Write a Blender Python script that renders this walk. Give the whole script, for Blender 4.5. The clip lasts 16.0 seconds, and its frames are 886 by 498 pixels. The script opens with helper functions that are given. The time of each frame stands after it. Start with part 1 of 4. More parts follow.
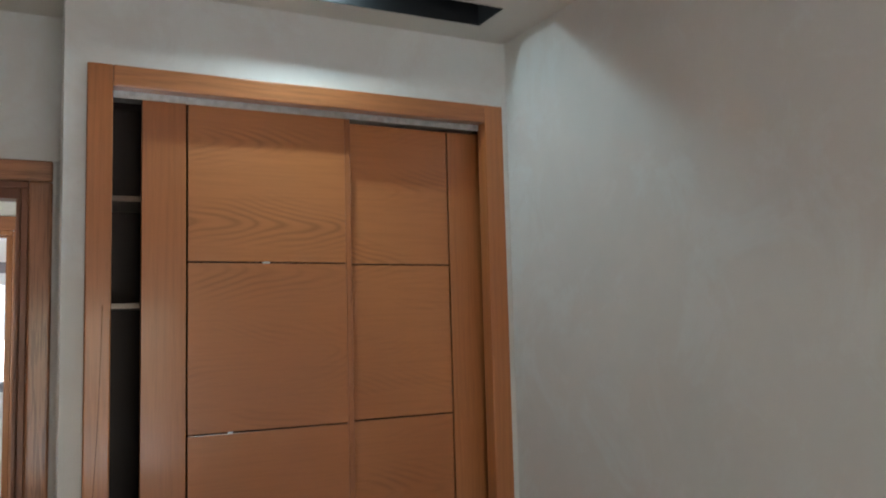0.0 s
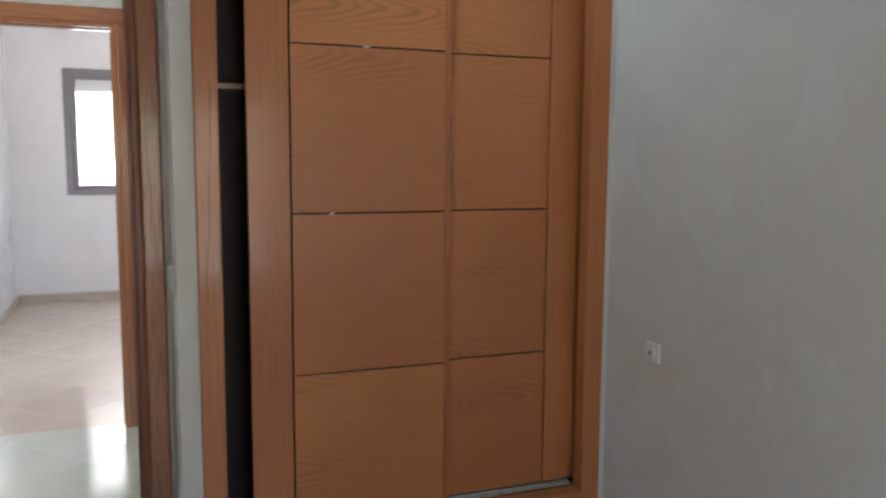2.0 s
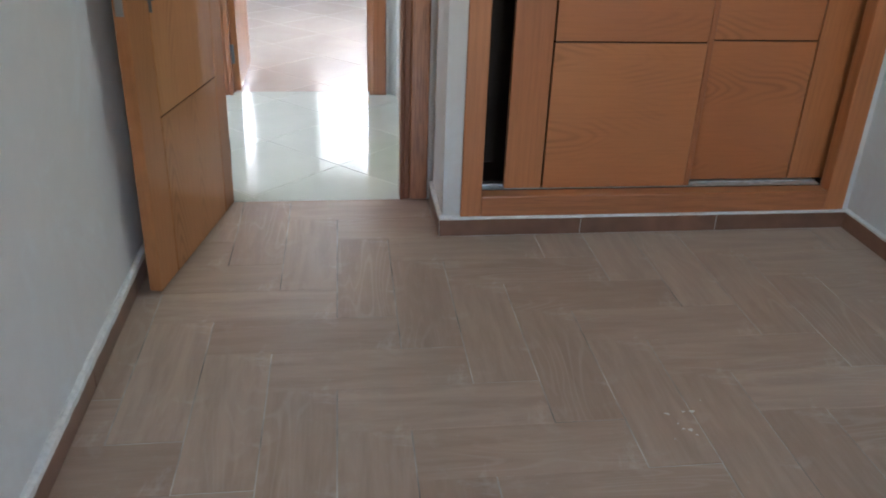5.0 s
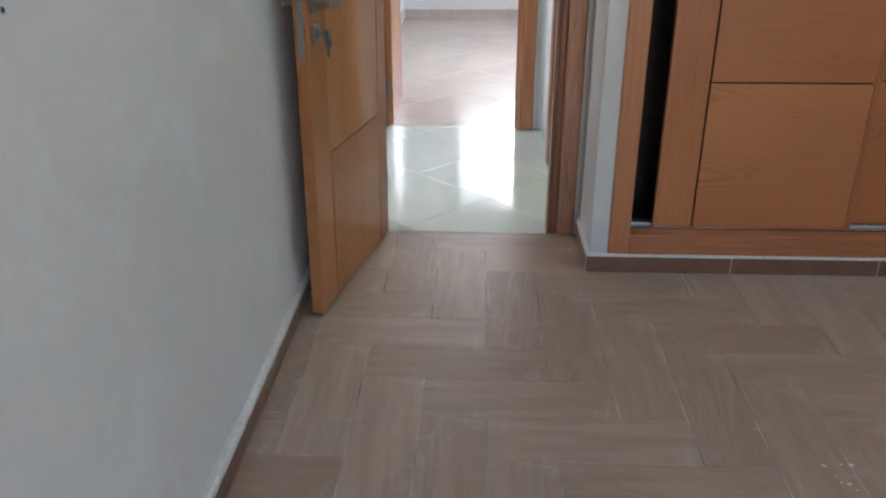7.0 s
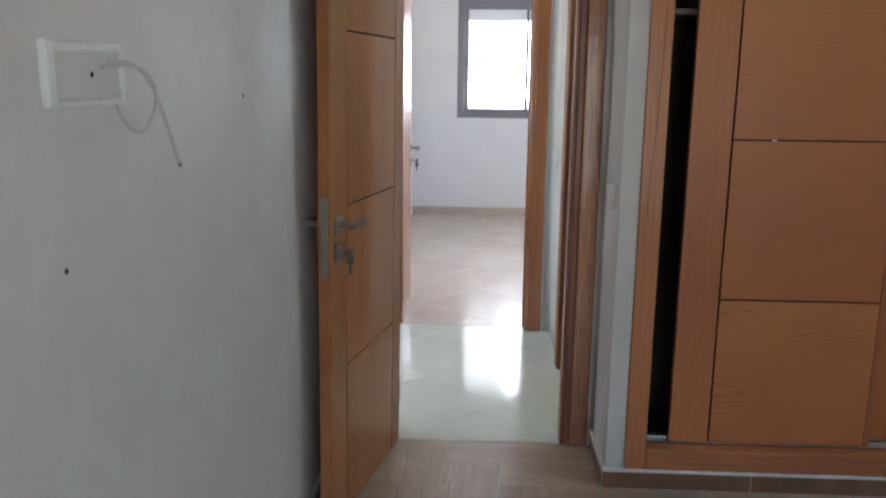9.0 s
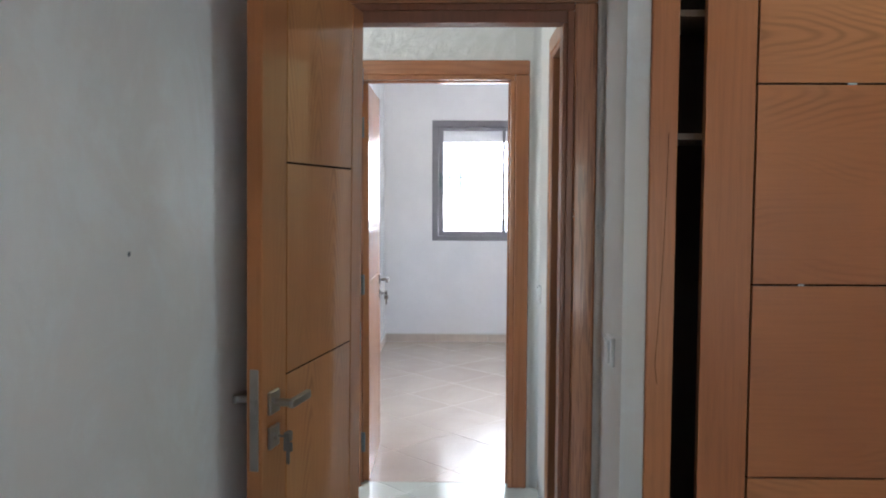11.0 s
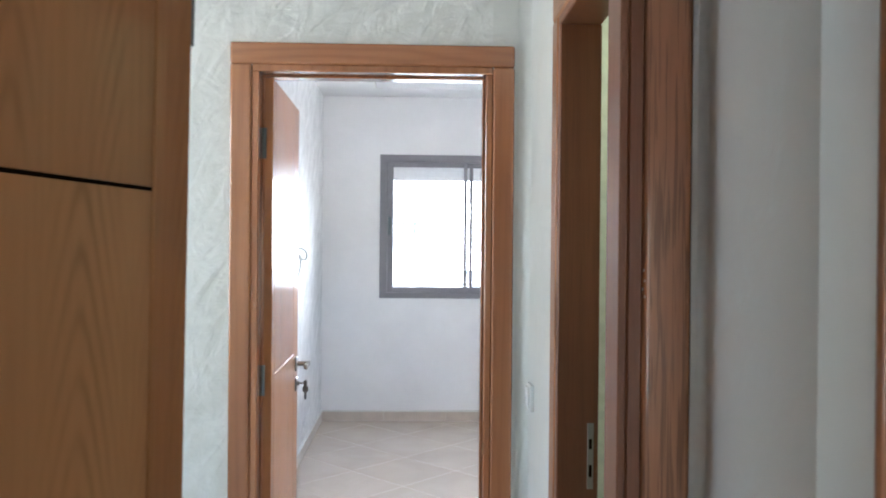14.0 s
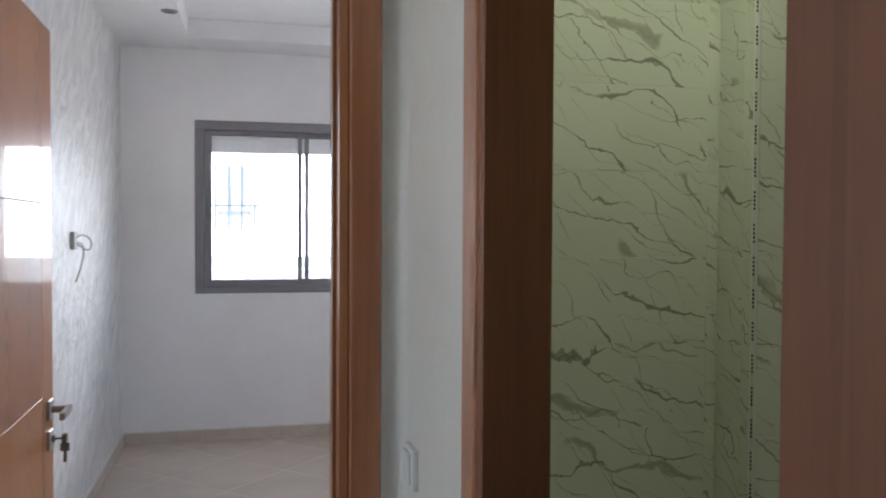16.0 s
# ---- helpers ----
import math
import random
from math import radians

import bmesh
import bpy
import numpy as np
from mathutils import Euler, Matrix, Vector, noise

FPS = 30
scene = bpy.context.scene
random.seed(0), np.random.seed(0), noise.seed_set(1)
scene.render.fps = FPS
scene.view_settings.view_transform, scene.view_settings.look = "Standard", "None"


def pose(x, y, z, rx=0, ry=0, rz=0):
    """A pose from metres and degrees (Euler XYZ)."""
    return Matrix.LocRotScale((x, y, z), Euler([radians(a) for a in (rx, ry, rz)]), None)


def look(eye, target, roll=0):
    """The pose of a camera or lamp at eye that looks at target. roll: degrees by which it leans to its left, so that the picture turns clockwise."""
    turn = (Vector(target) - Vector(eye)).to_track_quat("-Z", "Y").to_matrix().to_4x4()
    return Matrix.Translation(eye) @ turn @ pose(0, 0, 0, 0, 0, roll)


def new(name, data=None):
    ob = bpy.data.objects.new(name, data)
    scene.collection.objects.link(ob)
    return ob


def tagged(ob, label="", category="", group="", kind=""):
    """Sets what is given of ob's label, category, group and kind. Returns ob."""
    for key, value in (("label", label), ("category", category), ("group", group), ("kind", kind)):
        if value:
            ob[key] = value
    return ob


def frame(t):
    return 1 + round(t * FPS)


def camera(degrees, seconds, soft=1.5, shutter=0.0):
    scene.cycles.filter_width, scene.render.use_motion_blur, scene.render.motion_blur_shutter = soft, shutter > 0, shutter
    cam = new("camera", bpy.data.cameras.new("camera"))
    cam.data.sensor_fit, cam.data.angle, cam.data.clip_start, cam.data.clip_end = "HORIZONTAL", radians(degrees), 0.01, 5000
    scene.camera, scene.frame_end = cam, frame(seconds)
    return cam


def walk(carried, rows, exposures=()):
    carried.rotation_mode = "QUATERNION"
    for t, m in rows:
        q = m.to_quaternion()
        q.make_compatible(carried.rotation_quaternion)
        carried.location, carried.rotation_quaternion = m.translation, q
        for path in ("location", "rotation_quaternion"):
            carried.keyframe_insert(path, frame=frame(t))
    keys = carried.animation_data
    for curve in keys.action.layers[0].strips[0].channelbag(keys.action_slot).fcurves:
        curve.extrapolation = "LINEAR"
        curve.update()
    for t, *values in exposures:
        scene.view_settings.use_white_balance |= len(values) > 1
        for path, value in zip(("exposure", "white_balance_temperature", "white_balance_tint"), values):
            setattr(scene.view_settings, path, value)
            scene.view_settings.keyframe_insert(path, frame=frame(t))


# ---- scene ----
cam = camera(57.5, 16.0, soft=1.9, shutter=0.5)
PATH = [
    (0, (0.156, -0.118, 1.547), (1.049, 1.662, 1.725), -1.5),
    (0.5, (0.163, -0.126, 1.49), (1.036, 1.67, 1.601), -2.2),
    (1, (0.131, -0.107, 1.462), (0.997, 1.696, 1.461), -1.9),
    (1.5, (0.11, -0.095, 1.425), (0.914, 1.732, 1.307), -1.2),
    (2, (0.106, -0.088, 1.401), (0.812, 1.769, 1.173), 0.4),
    (2.5, (0.092, -0.089, 1.378), (0.63, 1.807, 1.037), 0.7),
    (3, (0.058, -0.065, 1.346), (0.511, 1.812, 0.825), 1.1),
    (3.5, (-0.01, -0.058, 1.321), (0.358, 1.784, 0.633), 1.1),
    (4, (-0.077, -0.077, 1.284), (0.206, 1.744, 0.506), 1.5),
    (4.5, (-0.116, -0.082, 1.259), (0.161, 1.714, 0.424), 2.2),
    (5, (-0.123, -0.105, 1.248), (0.112, 1.667, 0.351), 2.0),
    (7.5, (-0.204, -0.171, 1.319), (-0.329, 1.67, 0.546), 0.1),
    (8, (-0.217, -0.159, 1.347), (-0.352, 1.729, 0.701), 0.6),
    (8.5, (-0.231, -0.17, 1.366), (-0.345, 1.747, 0.809), 0.8),
    (9, (-0.242, -0.161, 1.393), (-0.332, 1.794, 0.983), 0.6),
    (9.5, (-0.265, -0.139, 1.406), (-0.319, 1.83, 1.06), 0.7),
    (10, (-0.249, -0.018, 1.424), (-0.295, 1.965, 1.168), 0.6),
    (12.5, (-0.217, 0.925, 1.461), (-0.258, 2.924, 1.412), -0.4),
    (13, (-0.217, 1.159, 1.456), (-0.21, 3.159, 1.431), 0.9),
    (13.5, (-0.228, 1.384, 1.471), (-0.16, 3.383, 1.448), 1.5),
    (14, (-0.208, 1.644, 1.463), (-0.139, 3.643, 1.45), 0.5),
    (14.5, (-0.192, 1.893, 1.469), (-0.091, 3.89, 1.423), -0.3),
    (15, (-0.243, 2.168, 1.467), (0.057, 4.145, 1.449), 0.7),
    (15.5, (-0.23, 2.401, 1.449), (0.196, 4.355, 1.416), 1.0),
    (16, (-0.172, 2.565, 1.471), (0.305, 4.506, 1.418), 0.3),
]
EXPOSURES = [(0.0, 2.75, 6750, 12), (2.5, 2.95, 6350, 11), (4.0, 3.25, 6100, 11), (5.0, 3.3, 6050, 11), (7.5, 3.15, 6050, 11), (9.0, 2.8, 6100, 11), (12.5, 2.9, 5950, 9), (13.5, 2.95, 5900, 7), (14.0, 2.95, 5900, 7), (14.5, 2.66, 5950, 9), (15.5, 2.0, 6200, 12), (16.0, 2.0, 6150, 12)]
walk(cam, [(t, look(eye, target, roll)) for t, eye, target, roll in PATH], EXPOSURES)

# ---- light ----
world = bpy.data.worlds.new("sky")
scene.world = world
world.use_nodes = True
wn = world.node_tree.nodes
sky = wn.new("ShaderNodeTexSky")
sky.sky_type, sky.sun_disc = "NISHITA", False
sky.sun_elevation, sky.sun_rotation = radians(58), radians(200)
wn["Background"].inputs["Strength"].default_value = 0.1
world.node_tree.links.new(sky.outputs["Color"], wn["Background"].inputs["Color"])


def lamp(name, kind, energy, m, color=(1, 1, 1), **settings):
    data = bpy.data.lights.new(name, kind)
    data.energy, data.color = energy, color
    if kind == "AREA":
        data.shape, data.size, data.size_y = "RECTANGLE", settings["size"], settings["size_y"]
    elif kind == "SPOT":
        data.spot_size, data.spot_blend, data.shadow_soft_size = settings["cone"], 0.9, 0.03
    elif kind == "SUN":
        data.angle = settings["angle"]
    ob = new(name, data)
    ob.matrix_world = m
    return ob


lamp("sun", "SUN", 3.0, look((0, 0, 20), (3, 9.0, 0)), (1, 0.96, 0.9), angle=radians(12))
# daylight in the window openings behind the camera and at the end of the hall
lamp("bedroom_window_light", "AREA", 0.72, look((0.55, -1.66, 1.1), (0.55, 0, 1.0)), (0.85, 0.95, 1.0), size=1.05, size_y=1.25)
lamp("hall_window_light", "AREA", 2.2, look((-2.76, 3.6, 1.6), (0, 3.6, 1.5)), (0.95, 0.98, 1.0), size=1.0, size_y=1.2)
lamp("room_window_light", "AREA", 1.6, look((1.66, 5.9, 1.6), (0, 5.9, 1.5)), (0.98, 0.965, 0.95), size=1.3, size_y=1.25)
lamp("bathroom_light", "AREA", 0.70, look((0.85, 4.1, 2.5), (0.85, 4.1, 0)), (0.95, 1.0, 0.64), size=0.25, size_y=0.25)
lamp("slot_light", "AREA", 1.08, look((0.92, 2.28, 2.70), (0.92, 2.28, 0)), (0.62, 0.89, 1.0), size=0.16, size_y=0.05)


# ---- materials ----
class Nodes:
    """A small builder for a node material."""

    def __init__(self, name):
        self.mat = bpy.data.materials.new(name)
        self.mat.use_nodes = True
        self.tree = self.mat.node_tree
        self.bsdf = self.tree.nodes["Principled BSDF"]

    def add(self, kind, **inputs):
        node = self.tree.nodes.new("ShaderNode" + kind)
        for key, value in inputs.items():
            self.set(node, key.replace("_", " "), value)
        return node

    def set(self, node, key, value):
        if isinstance(value, bpy.types.NodeSocket):
            self.tree.links.new(value, node.inputs[key])
        else:
            node.inputs[key].default_value = value

    def math(self, op, a, b=0.0):
        node = self.tree.nodes.new("ShaderNodeMath")
        node.operation = op
        self.set(node, 0, a)
        self.set(node, 1, b)
        return node.outputs[0]

    def coords(self, scale=(1, 1, 1), shift=True):
        """Object coordinates in metres, scaled; each object takes its own stretch of the pattern."""
        place = self.add("TexCoord").outputs["Object"]
        if shift:
            info = self.add("ObjectInfo").outputs["Random"]
            vec = self.add("CombineXYZ")
            for k, mul in zip("XYZ", (3.7, 5.3, 7.1)):
                self.set(vec, k, self.math("MULTIPLY", info, mul))
            plus = self.tree.nodes.new("ShaderNodeVectorMath")
            self.set(plus, 0, place)
            self.set(plus, 1, vec.outputs[0])
            place = plus.outputs[0]
        return self.add("Mapping", Vector=place, Scale=scale).outputs[0]

    def noise(self, vec, scale, detail=3.0, rough=0.55, warp=0.0):
        return self.add("TexNoise", Vector=vec, Scale=scale, Detail=detail, Roughness=rough, Distortion=warp).outputs[0]

    def ramp(self, fac, *stops):
        node = self.add("ValToRGB", Fac=fac)
        band = node.color_ramp
        while len(band.elements) < len(stops):
            band.elements.new(0.5)
        for el, (at, col) in zip(band.elements, stops):
            el.position, el.color = at, (*col, 1) if len(col) == 3 else col
        return node.outputs[0]

    def mix(self, fac, a, b, mode="MIX"):
        node = self.tree.nodes.new("ShaderNodeMix")
        node.data_type, node.blend_type = "RGBA", mode
        for key, value in ((0, fac), (6, a), (7, b)):
            if isinstance(value, tuple):
                value = (*value, 1) if len(value) == 3 else value
            self.set(node, key, value)
        return node.outputs[2]

    def bump(self, height, strength, distance=0.002, under=None):
        node = self.add("Bump", Height=height, Strength=strength, Distance=distance)
        if under is not None:
            self.set(node, "Normal", under)
        return node.outputs[0]

    def done(self, **inputs):
        for key, value in inputs.items():
            if isinstance(value, tuple) and len(value) == 3:
                value = (*value, 1)
            self.set(self.bsdf, key.replace("_", " "), value)
        return self.mat


def grey(v):
    return (v, v, v)


def wood(name, along, dark, light, figure=1.0, rough=0.36, coat=0.5, tight=1.0, knots=False, sway=16.0, waves=(1.3, 0.6), bands=(26.0, 0.9), arches=0.0, streaks=0.0, spec=0.5, polish=0.12):
    """Varnished oak veneer; along is the axis of the grain, sway how far its lines wander."""
    n = Nodes(name)
    stretch = [5.0, 5.0, 5.0]
    stretch["xyz".index(along)] = waves[0] if along == "x" else waves[1]
    vec = n.coords(tuple(stretch))
    field = n.noise(vec, 1.0, 1.5, 0.4, 0.0)
    sep = n.add("SeparateXYZ", Vector=n.coords((1, 1, 1)))
    first, second = {"x": ("Z", "Y"), "y": ("Z", "X"), "z": ("X", "Y")}[along]
    across = n.math("ADD", sep.outputs[first], n.math("MULTIPLY", sep.outputs[second], 0.8))
    phase = n.math("ADD", n.math("MULTIPLY", across, 100.0 * tight), n.math("MULTIPLY", field, sway * tight))
    if arches:
        cell = n.math("SUBTRACT", n.math("FRACT", n.math("DIVIDE", sep.outputs[first], arches)), 0.5)
        off = n.math("MULTIPLY", cell, arches)
        bow = n.math("SQRT", n.math("ADD", n.math("MULTIPLY", off, off), 2.5e-4))
        run = n.math("ADD", sep.outputs[along.upper()], n.math("MULTIPLY", bow, 4.0))
        phase = n.math("ADD", n.math("MULTIPLY", run, 80.0), n.math("MULTIPLY", field, sway))
    rings = n.math("MULTIPLY_ADD", n.math("SINE", phase), 0.5)
    rings.node.inputs[2].default_value = 0.5
    fine = [140.0, 140.0, 140.0]
    fine["xyz".index(along)] = 5.0
    fibre = n.noise(n.coords(tuple(fine)), 1.0, 2.0, 0.6)
    broad = n.noise(n.coords((1.3, 1.3, 1.3)), 1.0, 0.0)
    col = n.ramp(broad, (0.3, dark), (0.7, light))
    streak = [bands[0]] * 3
    streak["xyz".index(along)] = bands[1]
    patchy = n.ramp(n.noise(n.coords(tuple(streak)), 1.0, 3.0, 0.55, 0.3), (0.34, grey(0.12)), (0.66, grey(1.35))) if not arches else n.ramp(n.noise(n.coords(tuple(streak)), 1.0, 2.0, 0.5, 0.3), (0.46, grey(0.04)), (0.64, grey(1.5)))
    if arches:
        patchy = n.math("MULTIPLY", patchy, n.ramp(n.math("DIVIDE", bow, arches), (0.10, grey(1.0)), (0.40, grey(0.15))))
    col = n.mix(n.math("MULTIPLY", n.math("MULTIPLY", n.math("POWER", rings, 2.2), patchy), 0.10 * figure), col, tuple(c * 0.38 for c in dark))
    col = n.mix(n.ramp(fibre, (0.42, grey(0.0)), (0.75, grey(0.22))), col, tuple(c * 0.6 for c in dark))
    if streaks:
        thin = [150.0, 150.0, 150.0]
        thin["xyz".index(along)] = 5.0
        vein = n.noise(n.coords(tuple(thin)), 1.0, 2.0, 0.5, 1.3)
        where = n.ramp(n.noise(n.coords(tuple(c * 0.16 for c in thin)), 1.0, 1.0), (0.30, grey(0.4)), (0.52, grey(1.0)))
        col = n.mix(n.math("MULTIPLY", n.ramp(vein, (0.50, grey(0.0)), (0.60, grey(streaks))), where), col, tuple(c * 0.36 for c in dark))
    if knots:
        long = [1.0, 1.0, 1.0]
        long["xyz".index(along)] = 0.6
        cell = n.add("TexVoronoi", Vector=n.coords(tuple(long)), Scale=5.0).outputs["Distance"]
        col = n.mix(n.ramp(cell, (0.0, grey(0.9)), (0.045, grey(0.6)), (0.085, grey(0.0))), col, tuple(c * 0.22 for c in dark))
    wear = n.noise(n.coords((6, 6, 6)), 1.0, 1.0)
    rg = n.math("MULTIPLY_ADD", wear, 0.16)
    rg.node.inputs[2].default_value = rough - 0.08
    bump = n.bump(fibre, 0.05, 0.0006)
    return n.done(Base_Color=col, Roughness=rg, Normal=bump, Coat_Weight=coat, Coat_Roughness=polish, Specular_IOR_Level=spec)


OAK_D, OAK_L = (0.45, 0.152, 0.048), (0.535, 0.20, 0.068)
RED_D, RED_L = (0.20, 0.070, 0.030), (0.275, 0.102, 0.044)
OAK_V = wood("oak vertical", "z", OAK_D, OAK_L, 1.2, coat=0.35, tight=2.6, streaks=0.12)
OAK_X = wood("oak level", "x", OAK_D, OAK_L, 2.8, coat=0.35, sway=34.0, waves=(3.0, 3.0), bands=(5.0, 2.2), arches=0.27)
OAK_RAIL = wood("oak rail", "x", (0.40, 0.142, 0.053), (0.50, 0.185, 0.066), 1.8, coat=0.35, tight=2.2, knots=True, streaks=0.25)
OAK_EDGE = wood("oak edge strip", "z", (0.34, 0.112, 0.038), (0.42, 0.145, 0.05))
CASE_V = wood("casing vertical", "z", (0.36, 0.138, 0.058), (0.47, 0.20, 0.088), 1.8, 0.20, 1.0, 1.6)
CASE_X = wood("casing level", "x", (0.36, 0.138, 0.058), (0.47, 0.20, 0.088), 1.8, 0.20, 1.0, 1.6)
CASE_DV = wood("dark casing vertical", "z", (0.42, 0.172, 0.076), (0.54, 0.24, 0.112), 1.0, 0.36, 0.5, 2.4, sway=22.0, waves=(1.5, 1.5), bands=(18.0, 1.4), streaks=0.6)
CASE_DX = wood("dark casing level", "x", (0.42, 0.172, 0.076), (0.54, 0.24, 0.112), 1.0, 0.36, 0.5, 2.4, sway=22.0, waves=(1.5, 1.5), bands=(18.0, 1.4), streaks=0.6)
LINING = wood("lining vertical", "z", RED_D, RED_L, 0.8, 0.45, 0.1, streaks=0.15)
LEAF_V = wood("door leaf vertical", "z", (0.39, 0.153, 0.057), (0.505, 0.22, 0.086), 2.6, 0.34, 0.42, sway=22.0, waves=(1.6, 1.6), bands=(9.0, 1.2), arches=0.21, spec=0.06, polish=0.03)
# dark brown board, colour lowered further to carry the shade inside the wardrobe
SHADED_BOARD = wood("carcass with inner shade", "z", (0.042, 0.026, 0.02), (0.058, 0.036, 0.028), 0.3, 0.6, 0.0)


def plaster(name, colour, relief, gloss=0.42, spec=0.5, patch=None, slant=(28, 28, 0), flakes=0.28):
    """Painted plaster with trowel relief and faint smudges."""
    n = Nodes(name)
    vec = n.coords((1, 1, 1), False)
    swirl = n.noise(vec, 9.0, 5.0, 0.6, 1.6)
    drag = n.noise(n.coords((14, 14, 30), False), 1.0, 3.0, 0.55, 1.0)
    turned = n.add("Mapping", Vector=vec, Rotation=tuple(radians(a) for a in slant)).outputs[0]
    turned = n.add("Mapping", Vector=turned, Scale=(5, 5, 15)).outputs[0]
    flake = n.ramp(n.noise(turned, 1.0, 2.5, 0.5, 0.7), (0.36, grey(0.0)), (0.66, grey(1.0)))
    fine = n.noise(vec, 160.0, 2.0)
    stain = n.noise(vec, 1.7, 5.0, 0.65)
    col = n.ramp(stain, (0.32, tuple(c * 0.93 for c in colour)), (0.62, colour))
    if patch:
        cloud = n.noise(vec, 3.1, 6.0, 0.7, 0.8)
        col = n.mix(n.ramp(cloud, (0.48, grey(0.0)), (0.60, grey(0.55))), col, patch)
    col = n.mix(n.ramp(swirl, (0.35, grey(0.0)), (0.7, grey(0.10))), col, tuple(c * 0.88 for c in colour))
    rg = n.math("MULTIPLY_ADD", swirl, 0.25)
    rg.node.inputs[2].default_value = gloss - 0.12
    b = n.bump(swirl, relief, 0.012)
    b = n.bump(drag, relief * 0.5, 0.006, b)
    if relief > 0.4:
        col = n.mix(n.math("MULTIPLY", flake, flakes), tuple(c * 0.86 for c in colour), tuple(min(0.9, c * 1.12) for c in colour)) if patch is None else col
        rg = n.math("SUBTRACT", rg, n.math("MULTIPLY", flake, 0.14))
        b = n.bump(flake, relief, 0.007, b)
    b = n.bump(fine, 0.08, 0.001, b)
    return n.done(Base_Color=col, Roughness=rg, Normal=b, Specular_IOR_Level=spec)


WALL_A = plaster("bedroom plaster", (0.71, 0.69, 0.655), 0.16, 0.5, 0.5, (0.74, 0.76, 0.745))
WALL_H = plaster("hall stucco", (0.83, 0.83, 0.78), 0.46, 0.40, slant=(0, 52, 0), flakes=0.55)
WALL_E = plaster("hall plaster", (0.76, 0.76, 0.72), 0.3, 0.45)
WALL_B = plaster("room plaster", (0.85, 0.833, 0.83), 0.10, 0.6)
STUCCO_B = plaster("pearl stucco", (0.74, 0.73, 0.72), 0.9, 0.45, 0.4, slant=(-48, 0, 0), flakes=0.7)
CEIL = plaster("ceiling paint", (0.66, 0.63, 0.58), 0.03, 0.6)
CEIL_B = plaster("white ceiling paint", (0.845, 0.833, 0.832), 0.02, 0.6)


def wood_tile():
    """Brown wood-look porcelain; local x runs along the plank."""
    n = Nodes("brown wood-look tile")
    grain = n.noise(n.coords((3, 26, 8)), 1.0, 5.0, 0.62, 0.5)
    fine = n.noise(n.coords((14, 180, 20)), 1.0, 3.0, 0.6)
    cloud = n.noise(n.coords((3.5, 3.5, 3.5)), 1.0, 4.0, 0.6)
    rnd = n.add("ObjectInfo").outputs["Random"]
    tone = n.ramp(rnd, (0.0, (0.375, 0.262, 0.19)), (0.5, (0.42, 0.30, 0.22)), (1.0, (0.465, 0.34, 0.255)))
    col = n.mix(n.ramp(grain, (0.38, grey(0.0)), (0.72, grey(0.5))), tone, (0.25, 0.165, 0.118))
    rings = n.math("SINE", n.math("MULTIPLY", n.noise(n.coords((1.6, 8.5, 4)), 1.0, 1.5, 0.4, 0.3), 95.0))
    fade = n.ramp(n.noise(n.coords((2.6, 4, 4)), 1.0, 1.0), (0.46, grey(0.0)), (0.64, grey(0.3)))
    col = n.mix(n.math("MULTIPLY", n.ramp(rings, (0.45, grey(0.0)), (0.95, grey(1.0))), fade), col, (0.52, 0.42, 0.34))
    col = n.mix(n.ramp(fine, (0.5, grey(0.0)), (0.8, grey(0.3))), col, (0.46, 0.37, 0.30))
    dust = n.ramp(n.noise(n.coords((1.1, 1.1, 1.1), False), 1.9, 7.0, 0.74, 0.4), (0.48, grey(0.0)), (0.66, grey(0.5)))
    col = n.mix(dust, col, (0.55, 0.48, 0.415))
    smear = n.noise(n.coords((11, 5, 5), False), 1.0, 6.0, 0.75, 0.8)
    col = n.mix(n.ramp(smear, (0.60, grey(0.0)), (0.76, grey(0.32))), col, (0.66, 0.62, 0.57))
    rg = n.math("MULTIPLY_ADD", cloud, 0.25)
    rg.node.inputs[2].default_value = 0.24
    return n.done(Base_Color=col, Roughness=rg, Normal=n.bump(grain, 0.25, 0.0015))


def polished(name, a, b, rough):
    """Polished porcelain with faint clouds."""
    n = Nodes(name)
    cloud = n.noise(n.coords((2.5, 2.5, 2.5)), 1.0, 5.0, 0.6, 0.6)
    col = n.ramp(cloud, (0.3, a), (0.7, b))
    dust = n.noise(n.coords((5, 5, 5), False), 1.0, 5.0, 0.7)
    rg = n.math("MULTIPLY_ADD", dust, 0.07)
    rg.node.inputs[2].default_value = rough
    wavy = n.noise(n.coords((7, 7, 7), False), 1.0, 1.0)
    return n.done(Base_Color=col, Roughness=rg, Normal=n.bump(wavy, 0.05, 0.002), Specular_IOR_Level=0.45)


def plain(name, colour, rough=0.5, metal=0.0, spread=0.08, scale=30.0, bump=0.05, **more):
    n = Nodes(name)
    f = n.noise(n.coords((1, 1, 1)), scale, 4.0)
    col = n.ramp(f, (0.3, tuple(c * (1 - spread) for c in colour)), (0.7, colour))
    rg = n.math("MULTIPLY_ADD", f, 0.12)
    rg.node.inputs[2].default_value = max(0.02, rough - 0.06)
    return n.done(Base_Color=col, Roughness=rg, Metallic=metal, Normal=n.bump(f, bump, 0.001), **more)


